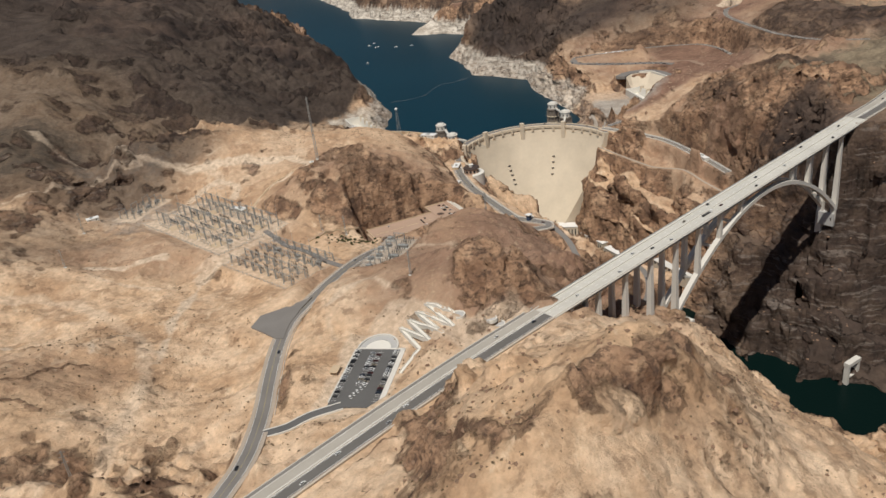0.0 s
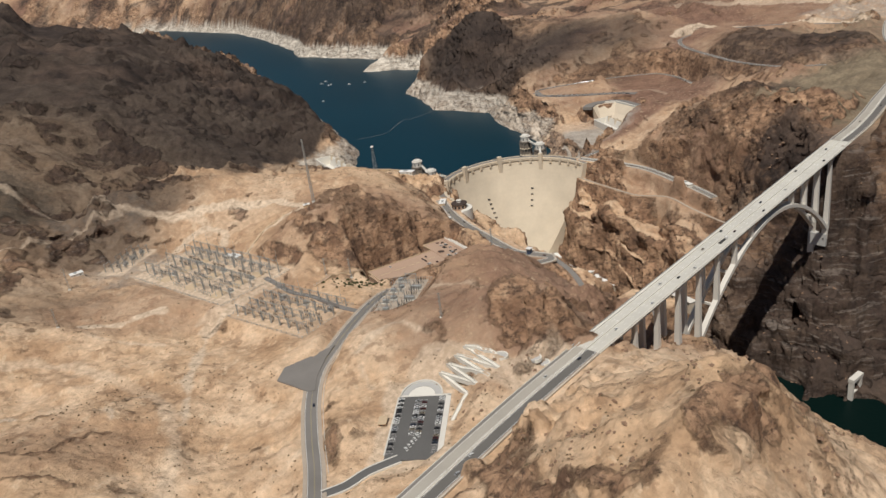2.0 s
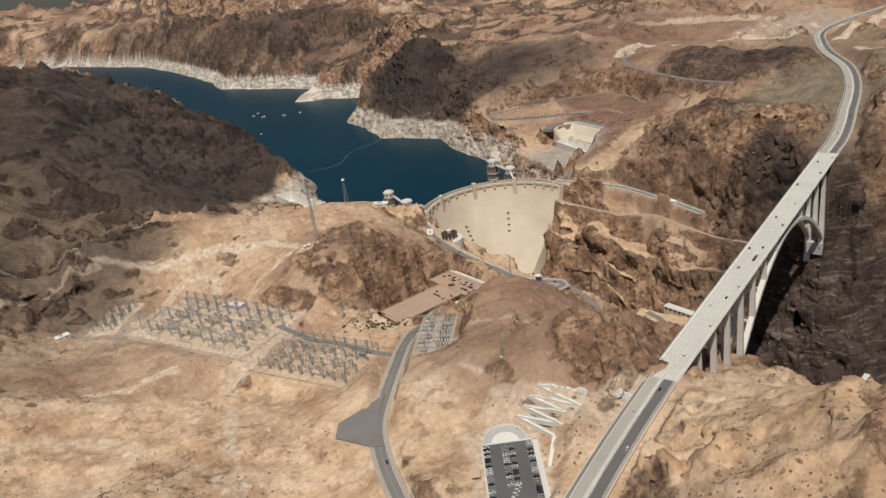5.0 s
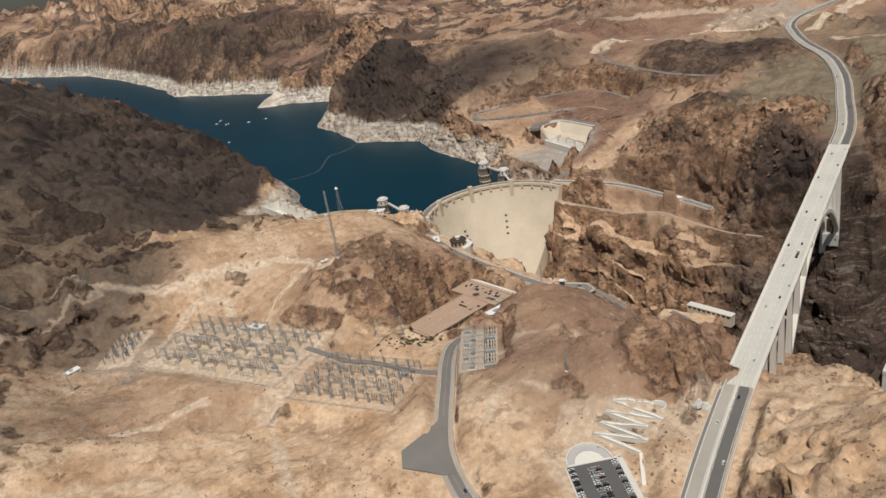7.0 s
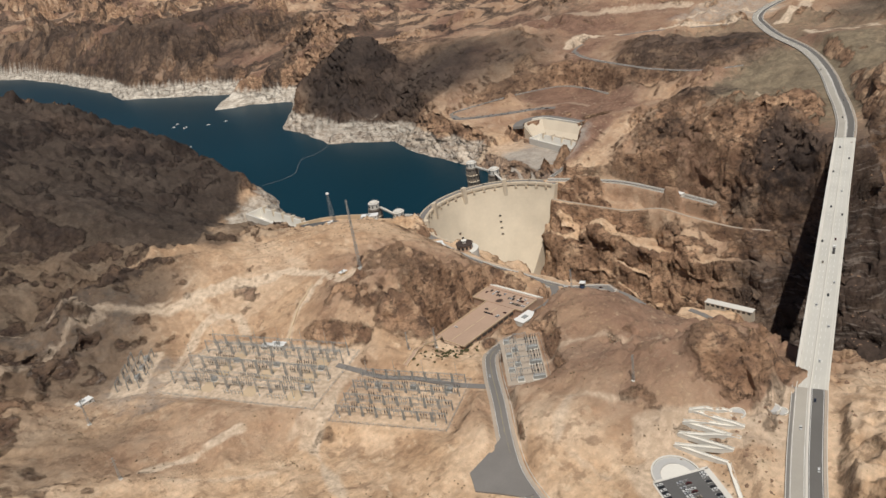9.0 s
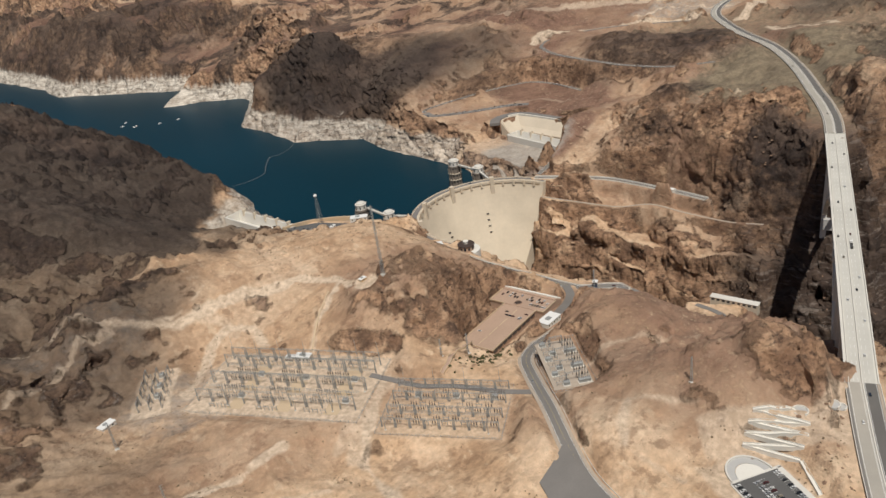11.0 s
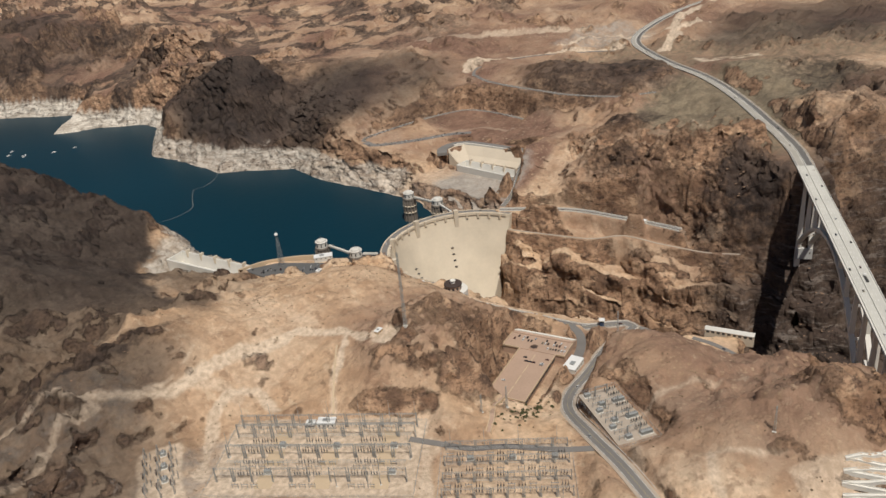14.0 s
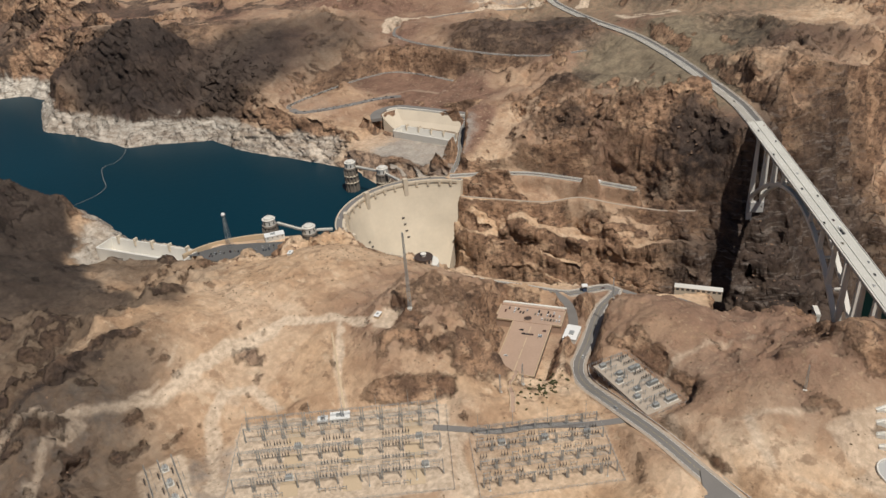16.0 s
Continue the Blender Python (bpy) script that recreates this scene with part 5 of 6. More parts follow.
for rx, ry, rr in ((6, 588, 6.5), (17, 584, 6.5), (34, 578, 5.5), (41, 576, 5.0)):
    z = height(rx, ry) + 0.3
    ring = thing("viewing_ring", rx, ry, z, 40, "round pale concrete viewing terrace with a low wall", "terrace", "viewing terraces")
    part("floor", disc(rr - 0.6, -2, 0.3, -180, 180, 0.01), GREY_CONCRETE, ring)
    part("wall", disc(rr, -2, 1.3, -150, 150, rr - 0.7), WHITE_CONCRETE, ring)

# ---- cars on the roads ----
for s, lane in ((40, -4.4), (95, -8), (130, 4.5), (150, -4.3), (175, -8.2), (215, 4.6), (262, 8), (268, -4.4), (330, -8), (350, 4.6), (395, -4.4), (455, 8), (500, -8.1), (540, 4.6)):
    p = on_bridge(s, lane)
    put_car(p.x, p.y, p.z + 0.08, B_TURN + (0 if lane < 0 else 180))
lorry = thing("lorry", *on_bridge(243, -4.4, 0.08), B_TURN, "long flat-bed lorry on the bridge", "lorry")
part("trailer", boxes((-9, 3.5, -1.2, 1.2, 1.0, 1.5)), DARK_STEEL, lorry)
part("cab", boxes((4.2, 6.8, -1.2, 1.2, 0.6, 3.2)), WHITE_PAINT, lorry)
for x in (-8, -6.8, 0, 4.8, 6.2):
    part("axle", boxes((x - 0.45, x + 0.45, -1.2, 1.2, 0.05, 0.95)), TYRE, lorry)


def cars_along(line, places):
    pts = curve_points(line, 4.0)
    for f, off in places:
        i = min(int(f * len(pts)), len(pts) - 2)
        d = (pts[i + 1] - pts[i]).normalized()
        p = pts[i] + Vector((d.y, -d.x, 0)) * off
        put_car(p.x, p.y, p.z + 0.62, math.degrees(math.atan2(d.y, d.x)) + (180 if off < 0 else 0))


cars_along(HIGHWAY_SOUTH, [(0.46, 4), (0.52, 8), (0.58, 4.2), (0.66, 7.8), (0.7, 4), (0.82, 8), (0.9, -5), (0.97, 4)])
cars_along(HIGHWAY_EAST, [(0.05, -4), (0.1, 5), (0.22, -8), (0.35, 4), (0.5, -4), (0.62, 5)])
cars_along(MAIN_ROAD, [(0.12, -2.4), (0.27, 2.4), (0.45, -2.4), (0.55, 2.3), (0.72, -2.4), (0.76, 2.4), (0.84, -2.4), (0.88, 2.4), (0.93, -2.4)])
cars_along(LOW_ROAD, [(0.3, 1.5), (0.85, -1.5)])
cars_along(AZ_ROAD, [(0.35, 2), (0.7, -2)])
cars_along(AZ_LOT_ROAD, [(i / 22, -6 if i % 2 else 6) for i in range(2, 21)])
cars_along(AZ_HILL_ROAD, [(0.74 + i * 0.014, 4) for i in range(8)])
cars_along(AZ_LOOP, [(0.02, 6), (0.04, -6), (0.06, 5), (0.7, 2)])
for a in (40, 75, 96, 128, 150, 172):
    put_car(DAM_X + (DAM_R - 5) * math.cos(radians(a)), DAM_Y + (DAM_R - 5) * math.sin(radians(a)), CREST_Z + 0.32, a + 90)

# ---- steel towers ----


def lattice(bm, h, w0, w1, panels, thick):
    """Four leaning legs with cross bracing."""
    def corner(k, z):
        w = w0 + (w1 - w0) * z / h
        return Vector((w * (1, -1, -1, 1)[k], w * (1, 1, -1, -1)[k], z))
    for k in range(4):
        bar(bm, corner(k, 0), corner(k, h), thick)
        for i in range(panels):
            a, b = h * i / panels, h * (i + 1) / panels
            bar(bm, corner(k, a), corner((k + 1) % 4, b), thick * 0.6)
            bar(bm, corner((k + 1) % 4, a), corner(k, b), thick * 0.6)
            bar(bm, corner(k, b), corner((k + 1) % 4, b), thick * 0.6)


def mast(x, y, h, w0, w1, label, head=False, z=None):
    m = thing("mast", x, y, height(x, y) - 0.5 if z is None else z, 20, label, "mast")
    bm = bmesh.new()
    lattice(bm, h, w0, w1, max(6, int(h / 6)), 0.11 + 0.0018 * h)
    part("lattice_frame", bm, GALV, m)
    part("footing", boxes((-w0 - 0.8, w0 + 0.8, -w0 - 0.8, w0 + 0.8, -2, 0.6)), PALE_CONCRETE, m)
    if head:
        bm = bmesh.new()
        tube(bm, [(0, 0, h, 0.6), (0, 0, h, 3.0), (0, 0, h + 1.2, 3.2), (0, 0, h + 3.2, 2.2), (0, 0, h + 4, 0.3)], 14)
        part("lamp_head", bm, WHITE_PAINT, m)
    else:
        for z in (h * 0.7, h * 0.85, h * 0.97):
            bm = bmesh.new()
            bar(bm, (-2.4, 0, z), (2.4, 0, z), 0.2)
            part("cross_arm", bm, GALV, m)
    return m


mast(-155, 1012, 86, 1.5, 0.6, "tall slender steel lattice mast on the rocky hill")
mast(-58, 1488, 56, 4.2, 1.0, "steel lattice tower with a white lamp head by the lake", True)
for x, y, h in ((-34, 665, 26), (-285, 445, 32), (-476, 969, 30), (-453, 850, 24), (-120, 900, 26), (-150, 905, 22), (60, 900, 28)):
    mast(x, y, h, 1.0, 0.4, "grey steel power line tower on bare ground")

# ---- switchyards ----


def gantry(x, y, z, turn, span, h):
    g = thing("gantry", x, y, z, turn, "grey steel switchyard gantry carrying insulators", "gantry", "switchyard gantries")
    for u in (-span / 2, span / 2):
        bm = bmesh.new()
        lattice(bm, h, 0.55, 0.3, 5, 0.16)
        bm.transform(Matrix.Translation((u, 0, 0)))
        part("post", bm, GALV, g)
    bm = bmesh.new()
    for dy in (-0.6, 0.6):
        for dz in (-0.6, 0.6):
            bar(bm, (-span / 2, dy, h - 1 + dz), (span / 2, dy, h - 1 + dz), 0.15)
    n = 8
    for i in range(n):
        a, b = -span / 2 + span * i / n, -span / 2 + span * (i + 1) / n
        for dy in (-0.6, 0.6):
            bar(bm, (a, dy, h - 1.6), (b, dy, h - 0.4), 0.1)
    part("beam", bm, GALV, g)
    for u in (-span / 3, 0, span / 3):
        bm = bmesh.new()
        tube(bm, [(u, 0, h - 4.6, 0.16), (u, 0, h - 1.6, 0.16)], 6)
        part("insulator", bm, PORCELAIN, g)
    return g


def breaker(x, y, z, turn):
    b = thing("circuit_breaker", x, y, z, turn, "grey three-pole circuit breaker on steel legs", "breaker", "switchyard breakers")
    bm = bmesh.new()
    for u in (-2.6, 0, 2.6):
        for dx in (-0.5, 0.5):
            block(bm, u + dx - 0.12, u + dx + 0.12, -0.15, 0.15, 0, 2.4)
    part("leg_frame", bm, GALV, b)
    for u in (-2.6, 0, 2.6):
        bm = bmesh.new()
        tube(bm, [(u, 0, 2.4, 0.5), (u, 0, 4.2, 0.5), (u, 0, 4.6, 0.3)], 10)
        tank = part("tank", bm, DARK_STEEL, b)
        for dy in (-0.5, 0.5):
            bm = bmesh.new()
            tube(bm, [(u, dy * 0.8, 4.3, 0.2), (u, dy * 2.4, 6.6, 0.14)], 6)
            part("bushing", bm, PORCELAIN, tank)
    return b


def support(x, y, z, turn):
    b = thing("bus_support", x, y, z, turn, "steel busbar support with three insulators", "busbar support", "busbar supports")
    bm = bmesh.new()
    for u in (-2.6, 2.6):
        block(bm, u - 0.2, u + 0.2, -0.2, 0.2, 0, 4.5)
    block(bm, -3.4, 3.4, -0.2, 0.2, 4.3, 4.7)
    part("frame", bm, GALV, b)
    for u in (-2.8, 0, 2.8):
        bm = bmesh.new()
        tube(bm, [(u, 0, 4.7, 0.2), (u, 0, 6.6, 0.15)], 6)
        part("insulator", bm, PORCELAIN, b)
    return b


def transformer(x, y, z, turn):
    b = thing("transformer", x, y, z, turn, "large grey power transformer with cooling fins", "transformer", "transformers")
    bm = boxes((-3, 3, -1.8, 1.8, 0.5, 4.2))
    bmesh.ops.bevel(bm, geom=bm.edges[:], offset=0.15, segments=1, affect="EDGES")
    part("tank", bm, GALV, b)
    for v in (-2.6, 2.2):
        for i in range(6):
            part("cooling_fin", boxes((-2.6 + i * 0.95, -2.3 + i * 0.95, v, v + 0.5, 0.9, 3.8)), GALV, b)
    for u in (-1.8, 0, 1.8):
        bm = bmesh.new()
        tube(bm, [(u, 0, 4.2, 0.25), (u, 0, 6.5, 0.15)], 6)
        part("bushing", bm, PORCELAIN, b)
    part("plinth", boxes((-3.6, 3.6, -3.2, 3.2, -1, 0.5)), PALE_CONCRETE, b)
    return b


def busbar(x, y, z, turn, length):
    b = thing("busbar", x, y, z, turn, "long thin aluminium busbars across the switchyard", "busbar", "busbars")
    for v in (-1.6, 0, 1.6):
        bm = bmesh.new()
        bar(bm, (-length / 2, v, 0), (length / 2, v, 0), 0.22)
        part("tube", bm, GALV, b)
    return b


G_A, G_B, BR, SU, TR = gantry(0, 0, 0, 0, 16, 17), gantry(0, 0, 0, 0, 13, 12), breaker(0, 0, 0, 0), support(0, 0, 0, 0), transformer(0, 0, 0, 0)
FRESH = {G_A, G_B, BR, SU, TR}


def place(ob, x, y, z, turn):
    m = pose(x * K, y * K, z * K, 0, 0, turn)
    if ob in FRESH:
        FRESH.discard(ob)
        ob.matrix_basis = m
        return ob
    return copy_thing(ob, m)


AX, AY, AZ, AT = -302.0, 968.0, 239.0, -46.0
for v in (43, 28, -2, -34):
    for i in range(10):
        if v == -34 and i % 3 == 2:
            continue
        place(G_A, *at(AX, AY, AT, -81 + 18 * i, v), AZ, AT)
for bay in (-68, -14, 40):
    for j in range(3):
        u = bay + 9 * j
        for v in (36, 20, 12, 5, -10, -18, -26, -42):
            place(BR if int(v) % 3 else SU, *at(AX, AY, AT, u, v), AZ, AT)
for u in (-76, -44, -34, 6, 16, 62, 74):
    for v in (36, 12, -12):
        place(SU, *at(AX, AY, AT, u, v), AZ, AT)
for u, v in ((-40, 16), (14, 14), (70, 14), (-44, -22), (74, -22)):
    place(TR, *at(AX, AY, AT, u, v), AZ, AT)
for v in (40, 24, 8, -14, -30):
    busbar(*at(AX, AY, AT, 0, v), AZ + 6.9, AT, 172)
BX, BY, BZ, BT = -192.0, 828.0, 234.0, -44.0
for v in (33, 12, -10, -30):
    for i in range(8):
        place(G_B, *at(BX, BY, BT, -50 + 14.4 * i, v), BZ, BT)
for i in range(12):
    for v in (24, 16, 3, -4, -18, -24):
        if (i * 7 + v) % 5:
            place(BR if (i + v) % 2 else SU, *at(BX, BY, BT, -52 + 9.4 * i, v), BZ, BT)
for i in (1, 4, 7):
    place(TR, *at(BX, BY, BT, -46 + 13 * i, 20), BZ, BT)
for v in (28, 8, -14):
    busbar(*at(BX, BY, BT, 0, v), BZ + 6.9, BT, 112)
for i in range(3):
    for v in (-12, 0, 12):
        place(G_B, *at(-424, 1052, 70, -26 + 26 * i, v), 243, 70)
        place(BR, *at(-424, 1052, 70, -18 + 20 * i, v + 3), 243, 70)
        place(TR if v == 0 else SU, *at(-424, 1052, 70, -10 + 20 * i, v - 4), 243, 70)
DX, DY, DZ, DT = -64.0, 806.0, 239.0, 66.0
part("yard_slab", boxes((-42, 42, -20, 20, -1.2, 0.4)), GRAVEL, tagged(thing("transformer_yard", DX, DY, DZ, DT, "grey gravel and concrete transformer yard", "yard", "", "structure"), kind="structure"))
for i in range(9):
    for v in (-15, -9, 6, 13):
        place(TR if (i + int(v)) % 3 == 0 else SU if v > 0 else BR, *at(DX, DY, DT, -36 + 9 * i, v), DZ + 0.4, DT + 90)
for i in range(4):
    place(G_B, *at(DX, DY, DT, -33 + 22 * i, -1), DZ + 0.4, DT + 90)


def fence(cx, cy, z, turn, hl, hw):
    f = thing("fence", cx, cy, z, turn, "grey chain-link fence round the switchyard", "fence", "switchyard fences")
    for u0, v0, u1, v1 in ((-hl, -hw, hl, -hw), (hl, -hw, hl, hw), (hl, hw, -hl, hw), (-hl, hw, -hl, -hw)):
        for h in (0.2, 1.2, 2.3):
            bm = bmesh.new()
            bar(bm, (u0, v0, h), (u1, v1, h), 0.12)
            part("rail", bm, GALV, f)
        n = int(math.hypot(u1 - u0, v1 - v0) / 8)
        for i in range(n):
            u, v = u0 + (u1 - u0) * i / n, v0 + (v1 - v0) * i / n
            part("post", boxes((u - 0.12, u + 0.12, v - 0.12, v + 0.12, -2, 2.5)), GALV, f)
    return f


def pole(x, y, z, h):
    p = thing("lightning_pole", x, y, z, 0, "tall thin steel lightning pole in the switchyard", "pole", "lightning poles")
    bm = bmesh.new()
    tube(bm, [(0, 0, -1, 0.32), (0, 0, h * 0.6, 0.24), (0, 0, h, 0.1)], 7)
    part("shaft", bm, GALV, p)
    part("footing", boxes((-0.8, 0.8, -0.8, 0.8, -1, 0.5)), PALE_CONCRETE, p)


for u, v in ((-88, 44), (-60, 46), (-30, 44), (0, 46), (32, 44), (62, 46), (88, 44), (-88, 0), (-52, -38), (-16, -38), (26, -40), (66, -38), (88, -4)):
    pole(*at(AX, AY, AT, u, v), AZ, 30)
for u, v in ((-52, 36), (-20, 36), (12, 36), (48, 36), (-52, -34), (48, -34)):
    pole(*at(BX, BY, BT, u, v), BZ, 24)
for bay in (-62, -8, 46):
    for v, w in ((28, 9), (-2, 10), (-34, 9)):
        part("floor_slab", boxes((bay + 11, bay + 27, v - w, v + w, -1.0, 0.15)), SANDSTONE, tagged(thing("yard_floor", AX, AY, AZ, AT, "pale tan concrete floor slab in the switchyard", "floor slab", "", "structure"), kind="structure"))
fence(AX, AY, AZ, AT, 97, 53)
fence(BX, BY, BZ, BT, 61, 41)
fence(DX, DY, DZ, DT, 45, 23)


def flat_building(name, x, y, z, turn, l, w, h, mat, label, category="building", windows=4):
    b = thing(name, x, y, z, turn, label, category)
    part("wall_body", boxes((-l / 2, l / 2, -w / 2, w / 2, -3, h)), mat, b)
    part("roof", boxes((-l / 2 - 0.4, l / 2 + 0.4, -w / 2 - 0.4, w / 2 + 0.4, h, h + 0.5)), WHITE_ROOF, b, "bright flat white roof")
    for i in range(windows):
        u = -l / 2 + l * (i + 0.5) / windows
        for v in (-w / 2 - 0.05, w / 2 - 0.05):
            part("window", boxes((u - 0.8, u + 0.8, v, v + 0.1, h * 0.35, h * 0.75)), DARK_GLASS, b)
    part("roof_unit", boxes((-l * 0.2, l * 0.05, -w * 0.2, w * 0.15, h + 0.5, h + 1.8)), GALV, b)
    return b


flat_building("control_building", -271, 1002, 240, -46, 18, 10, 5.5, PALE_CONCRETE, "white control building behind the switchyard")
flat_building("control_building", -283, 1013, 240, -46, 9, 8, 4, PALE_CONCRETE, "small white equipment building behind the switchyard")
flat_building("hut", -168, 1047, 282, 20, 9, 5, 3.2, SANDSTONE, "small pale hut beside the tall mast", "hut", 1)
flat_building("hut", -478, 1010, height(-478, 1010), 30, 16, 9, 4, PALE_CONCRETE, "pale metal shed on open desert ground", "shed", 2)
flat_building("hut", -122, 1245, height(-122, 1245) - 0.3, 30, 8, 5, 3, PALE_CONCRETE, "tiny pale hut on the rocky slope", "hut", 1)
channel = thing("cable_trench", 0, 0, 0, 0, "straight pale concrete cable trench up the slope", "trench")
bm = bmesh.new()
ribbon(bm, [Vector((x, y, height(x, y))) for x, y in [(-266 + 8.4 * i, 1000 + 11 * i) for i in range(9)]], -1.0, 1.0, 0.8, 2.5)
part("cover", bm, SANDSTONE, channel)

# ---- garage above the dam ----
# roof outline in the ground plan: a long deck and a cross deck by the road
GX, GY, GZ, GT = -45.0, 952.0, 209.0, 22.0
garage = thing("parking_garage", GX, GY, GZ, GT, "reddish concrete parking garage set into the rock", "garage")
part("wall_body", boxes((-46, 46, -22, 22, -14, -0.6)), REDDISH, garage)
part("roof_deck", boxes((-49, 47, -23, 23, -0.6, 0.0)), REDDISH, garage, "reddish concrete roof parking deck")
part("end_bay", boxes((-53, -49.05, -17, 12, -14, -0.1)), REDDISH, garage, "stepped reddish end bay")
for v in (-23, 22.2):
    part("parapet", boxes((-49, 47, v, v + 0.8, 0.01, 1.3)), SANDSTONE, garage)
part("parapet", boxes((-49.8, -49.02, -23, 23, 0, 1.3)), SANDSTONE, garage)
part("parapet", boxes((-53.6, -53.02, -17, 12, 0, 1.2)), SANDSTONE, garage)
for i in range(9):
    u = -43 + 10.3 * i
    for v in (-22.9, 22.0):
        # the wall is solid; dark boxes paint the shade inside the openings
        part("opening", boxes((u - 3.8, u + 3.8, v, v + 0.9, -4.6, -1.6)), DARK_STEEL, garage, "dark box painted as the shade in a parking-level opening")
for i in range(4):
    part("roof_ridge", boxes((-44 + 22 * i, -26 + 22 * i, -0.5, 0.5, 0.01, 0.25)), SANDSTONE, garage, "pale expansion joint along the deck")
cross = thing("garage_front", *at(GX, GY, GT, 69, 5.5), GZ, GT, "reddish terraced garage front with pale parapets", "garage")
part("wall_body", boxes((-21.9, 8, -39, 39, -14, -0.1)), REDDISH, cross)
part("upper_deck", boxes((-21.9, 8, -39.5, 39.5, -0.1, 0.6)), REDDISH, cross, "reddish concrete upper parking deck")
for v in (-39.5, 38.7):
    part("parapet", boxes((-21.9, 8, v, v + 0.8, 0.6, 1.9)), SANDSTONE, cross)
part("parapet", boxes((-22.8, -22, 18.4, 39.5, 0.0, 1.9)), SANDSTONE, cross)
part("parapet", boxes((-22.8, -22, -39.5, -29.6, 0.0, 1.9)), SANDSTONE, cross)
for k, (u0, u1, z) in enumerate(((8, 13, 1.6), (13, 18, -1.2), (18, 23, -4.0))):
    part("terrace", boxes((u0 + 0.02, u1, -38, 38, -14, z)), REDDISH, cross)
    part("terrace_wall", boxes((u1 - 1.1, u1 - 0.05, -38, 38, z + 0.01, z + 1.3)), WHITE_CONCRETE, cross, "pale terrace parapet")
part("well_wall", disc(5.4, 0.3, 1.7, -180, 180, 4.6), REDDISH, cross, "round parapet of the ramp well").location = (-15 * K, 1.5 * K, 0)
# no hole in the deck: a dark disc paints the well's shade
part("well_shade", disc(4.55, 0.62, 0.66, -180, 180, 0.01), DARK_ROOF, cross, "flat dark disc painted as the shade in the ramp well").location = (-15 * K, 1.5 * K, 0)
for u, v in ((22, -14), (25, -14), (24, -4), (24, 0), (24, 5), (31, 9), (34, -17), (-20, 15)):
    x, y = at(GX, GY, GT, u, v)
    put_car(x, y, GZ + 0.02, GT + 90)
for row, share in ((-4, 0.8), (2, 0.5)):
    for i in range(19):
        v = -34 + 3.6 * i
        if random.random() < share and not (row == -4 and -5 < v < 8):
            x, y = at(GX, GY, GT, 69 + row, 5.5 + v)
            put_car(x, y, GZ + 0.62, GT)
for i in range(7):
    x, y = at(GX, GY, GT, 56, -30 + 3.4 * i)
    put_car(x, y, GZ + 0.62, GT)
flat_building("white_building", 6, 921, 205.5, 18, 27, 15, 6, WHITE_CONCRETE, "low white flat-roofed building beside the road", "building", 5)
ticket = thing("lift_kiosk", 123, 974, 186.5, 40, "dark blue kiosk tower with a white roof by the road", "kiosk")
part("shaft", boxes((-2.6, 2.6, -2.6, 2.6, -4, 8)), material("blue_panel", (0.03, 0.055, 0.11), 0.4, 0, 0.08, 0.8), ticket)
part("roof", boxes((-3.6, 3.6, -3.6, 3.6, 8, 8.9)), WHITE_ROOF, ticket)
part("window_band", boxes((-2.65, 2.65, -2.65, 2.65, 5.2, 7.2)), DARK_GLASS, ticket)
part("porch", boxes((2.7, 9, -2.2, 2.2, 3.2, 3.7)), WHITE_CONCRETE, ticket)
for v in (-2.0, 1.6):
    part("porch_post", boxes((8.4, 8.8, v, v + 0.4, -4, 3.2)), WHITE_CONCRETE, ticket)
stairs = thing("stair_path", 0, 0, 0, 0, "pale pink concrete stair path behind the garage", "stairs")
S_PTS = [(-96, 930), (-110, 915), (-132, 908), (-150, 890), (-165, 880)]
for p, q in zip(S_PTS[:-1], S_PTS[1:]):
    bm = bmesh.new()
    a, b = Vector((*p, height(*p) + 0.4)), Vector((*q, height(*q) + 0.4))
    pts = [a.lerp(b, i / 4) for i in range(5)]
    for v in pts:
        v.z = height(v.x, v.y)
    ribbon(bm, pts, -2.2, 2.2, 0.5, 2.0)
    part("flight", bm, REDDISH, stairs)
    for off in (-2.4, 2.4):
        bm = bmesh.new()
        ribbon(bm, pts, off - 0.35, off + 0.35, 1.4, 2.5)
        part("parapet", bm, SANDSTONE, stairs)

# ---- visitor centre at the crest ----
VX, VY, VZ = 62.0, 1196.0, 187.0
visit = thing("visitor_centre", VX, VY, VZ, 20, "round brown visitor building with a white terrace", "building")
bm = bmesh.new()
tube(bm, [(0, 0, -20, 12), (0, 0, 9, 12)], 28)
part("drum", bm, REDDISH, visit)
bm = bmesh.new()
tube(bm, [(0, 0, 9, 13.2), (0, 0, 10, 13.2), (0, 0, 10.6, 12), (0, 0, 10.8, 3)], 28)
part("roof", bm, DARK_ROOF, visit, "dark brown flat round roof")
bm = bmesh.new()
tube(bm, [(0, 0, 10.5, 3.4), (0, 0, 14, 3.4), (0, 0, 14, 4.2), (0, 0, 14.8, 4.2)], 20)
part("lantern", bm, WHITE_CONCRETE, visit)
part("terrace", disc(21, -24, 1.2, -110, 70, 11.8), WHITE_CONCRETE, visit, "white curved viewing terrace")
for i in range(12):
    bm = boxes((11.6, 12.15, -1.6, 1.6, 3, 7))
    bm.transform(Matrix.Rotation(radians(30 * i), 4, "Z"))
    part("window", bm, DARK_GLASS, visit)
flat_building("cafe", 40, 1238, 183, 75, 24, 10, 6, SANDSTONE, "low tan building by the dam crest", "building", 6)
flat_building("kiosk", 36, 1146, 188.5, 65, 12, 6, 4, WHITE_CONCRETE, "small white kiosk along the access road", "kiosk", 3)

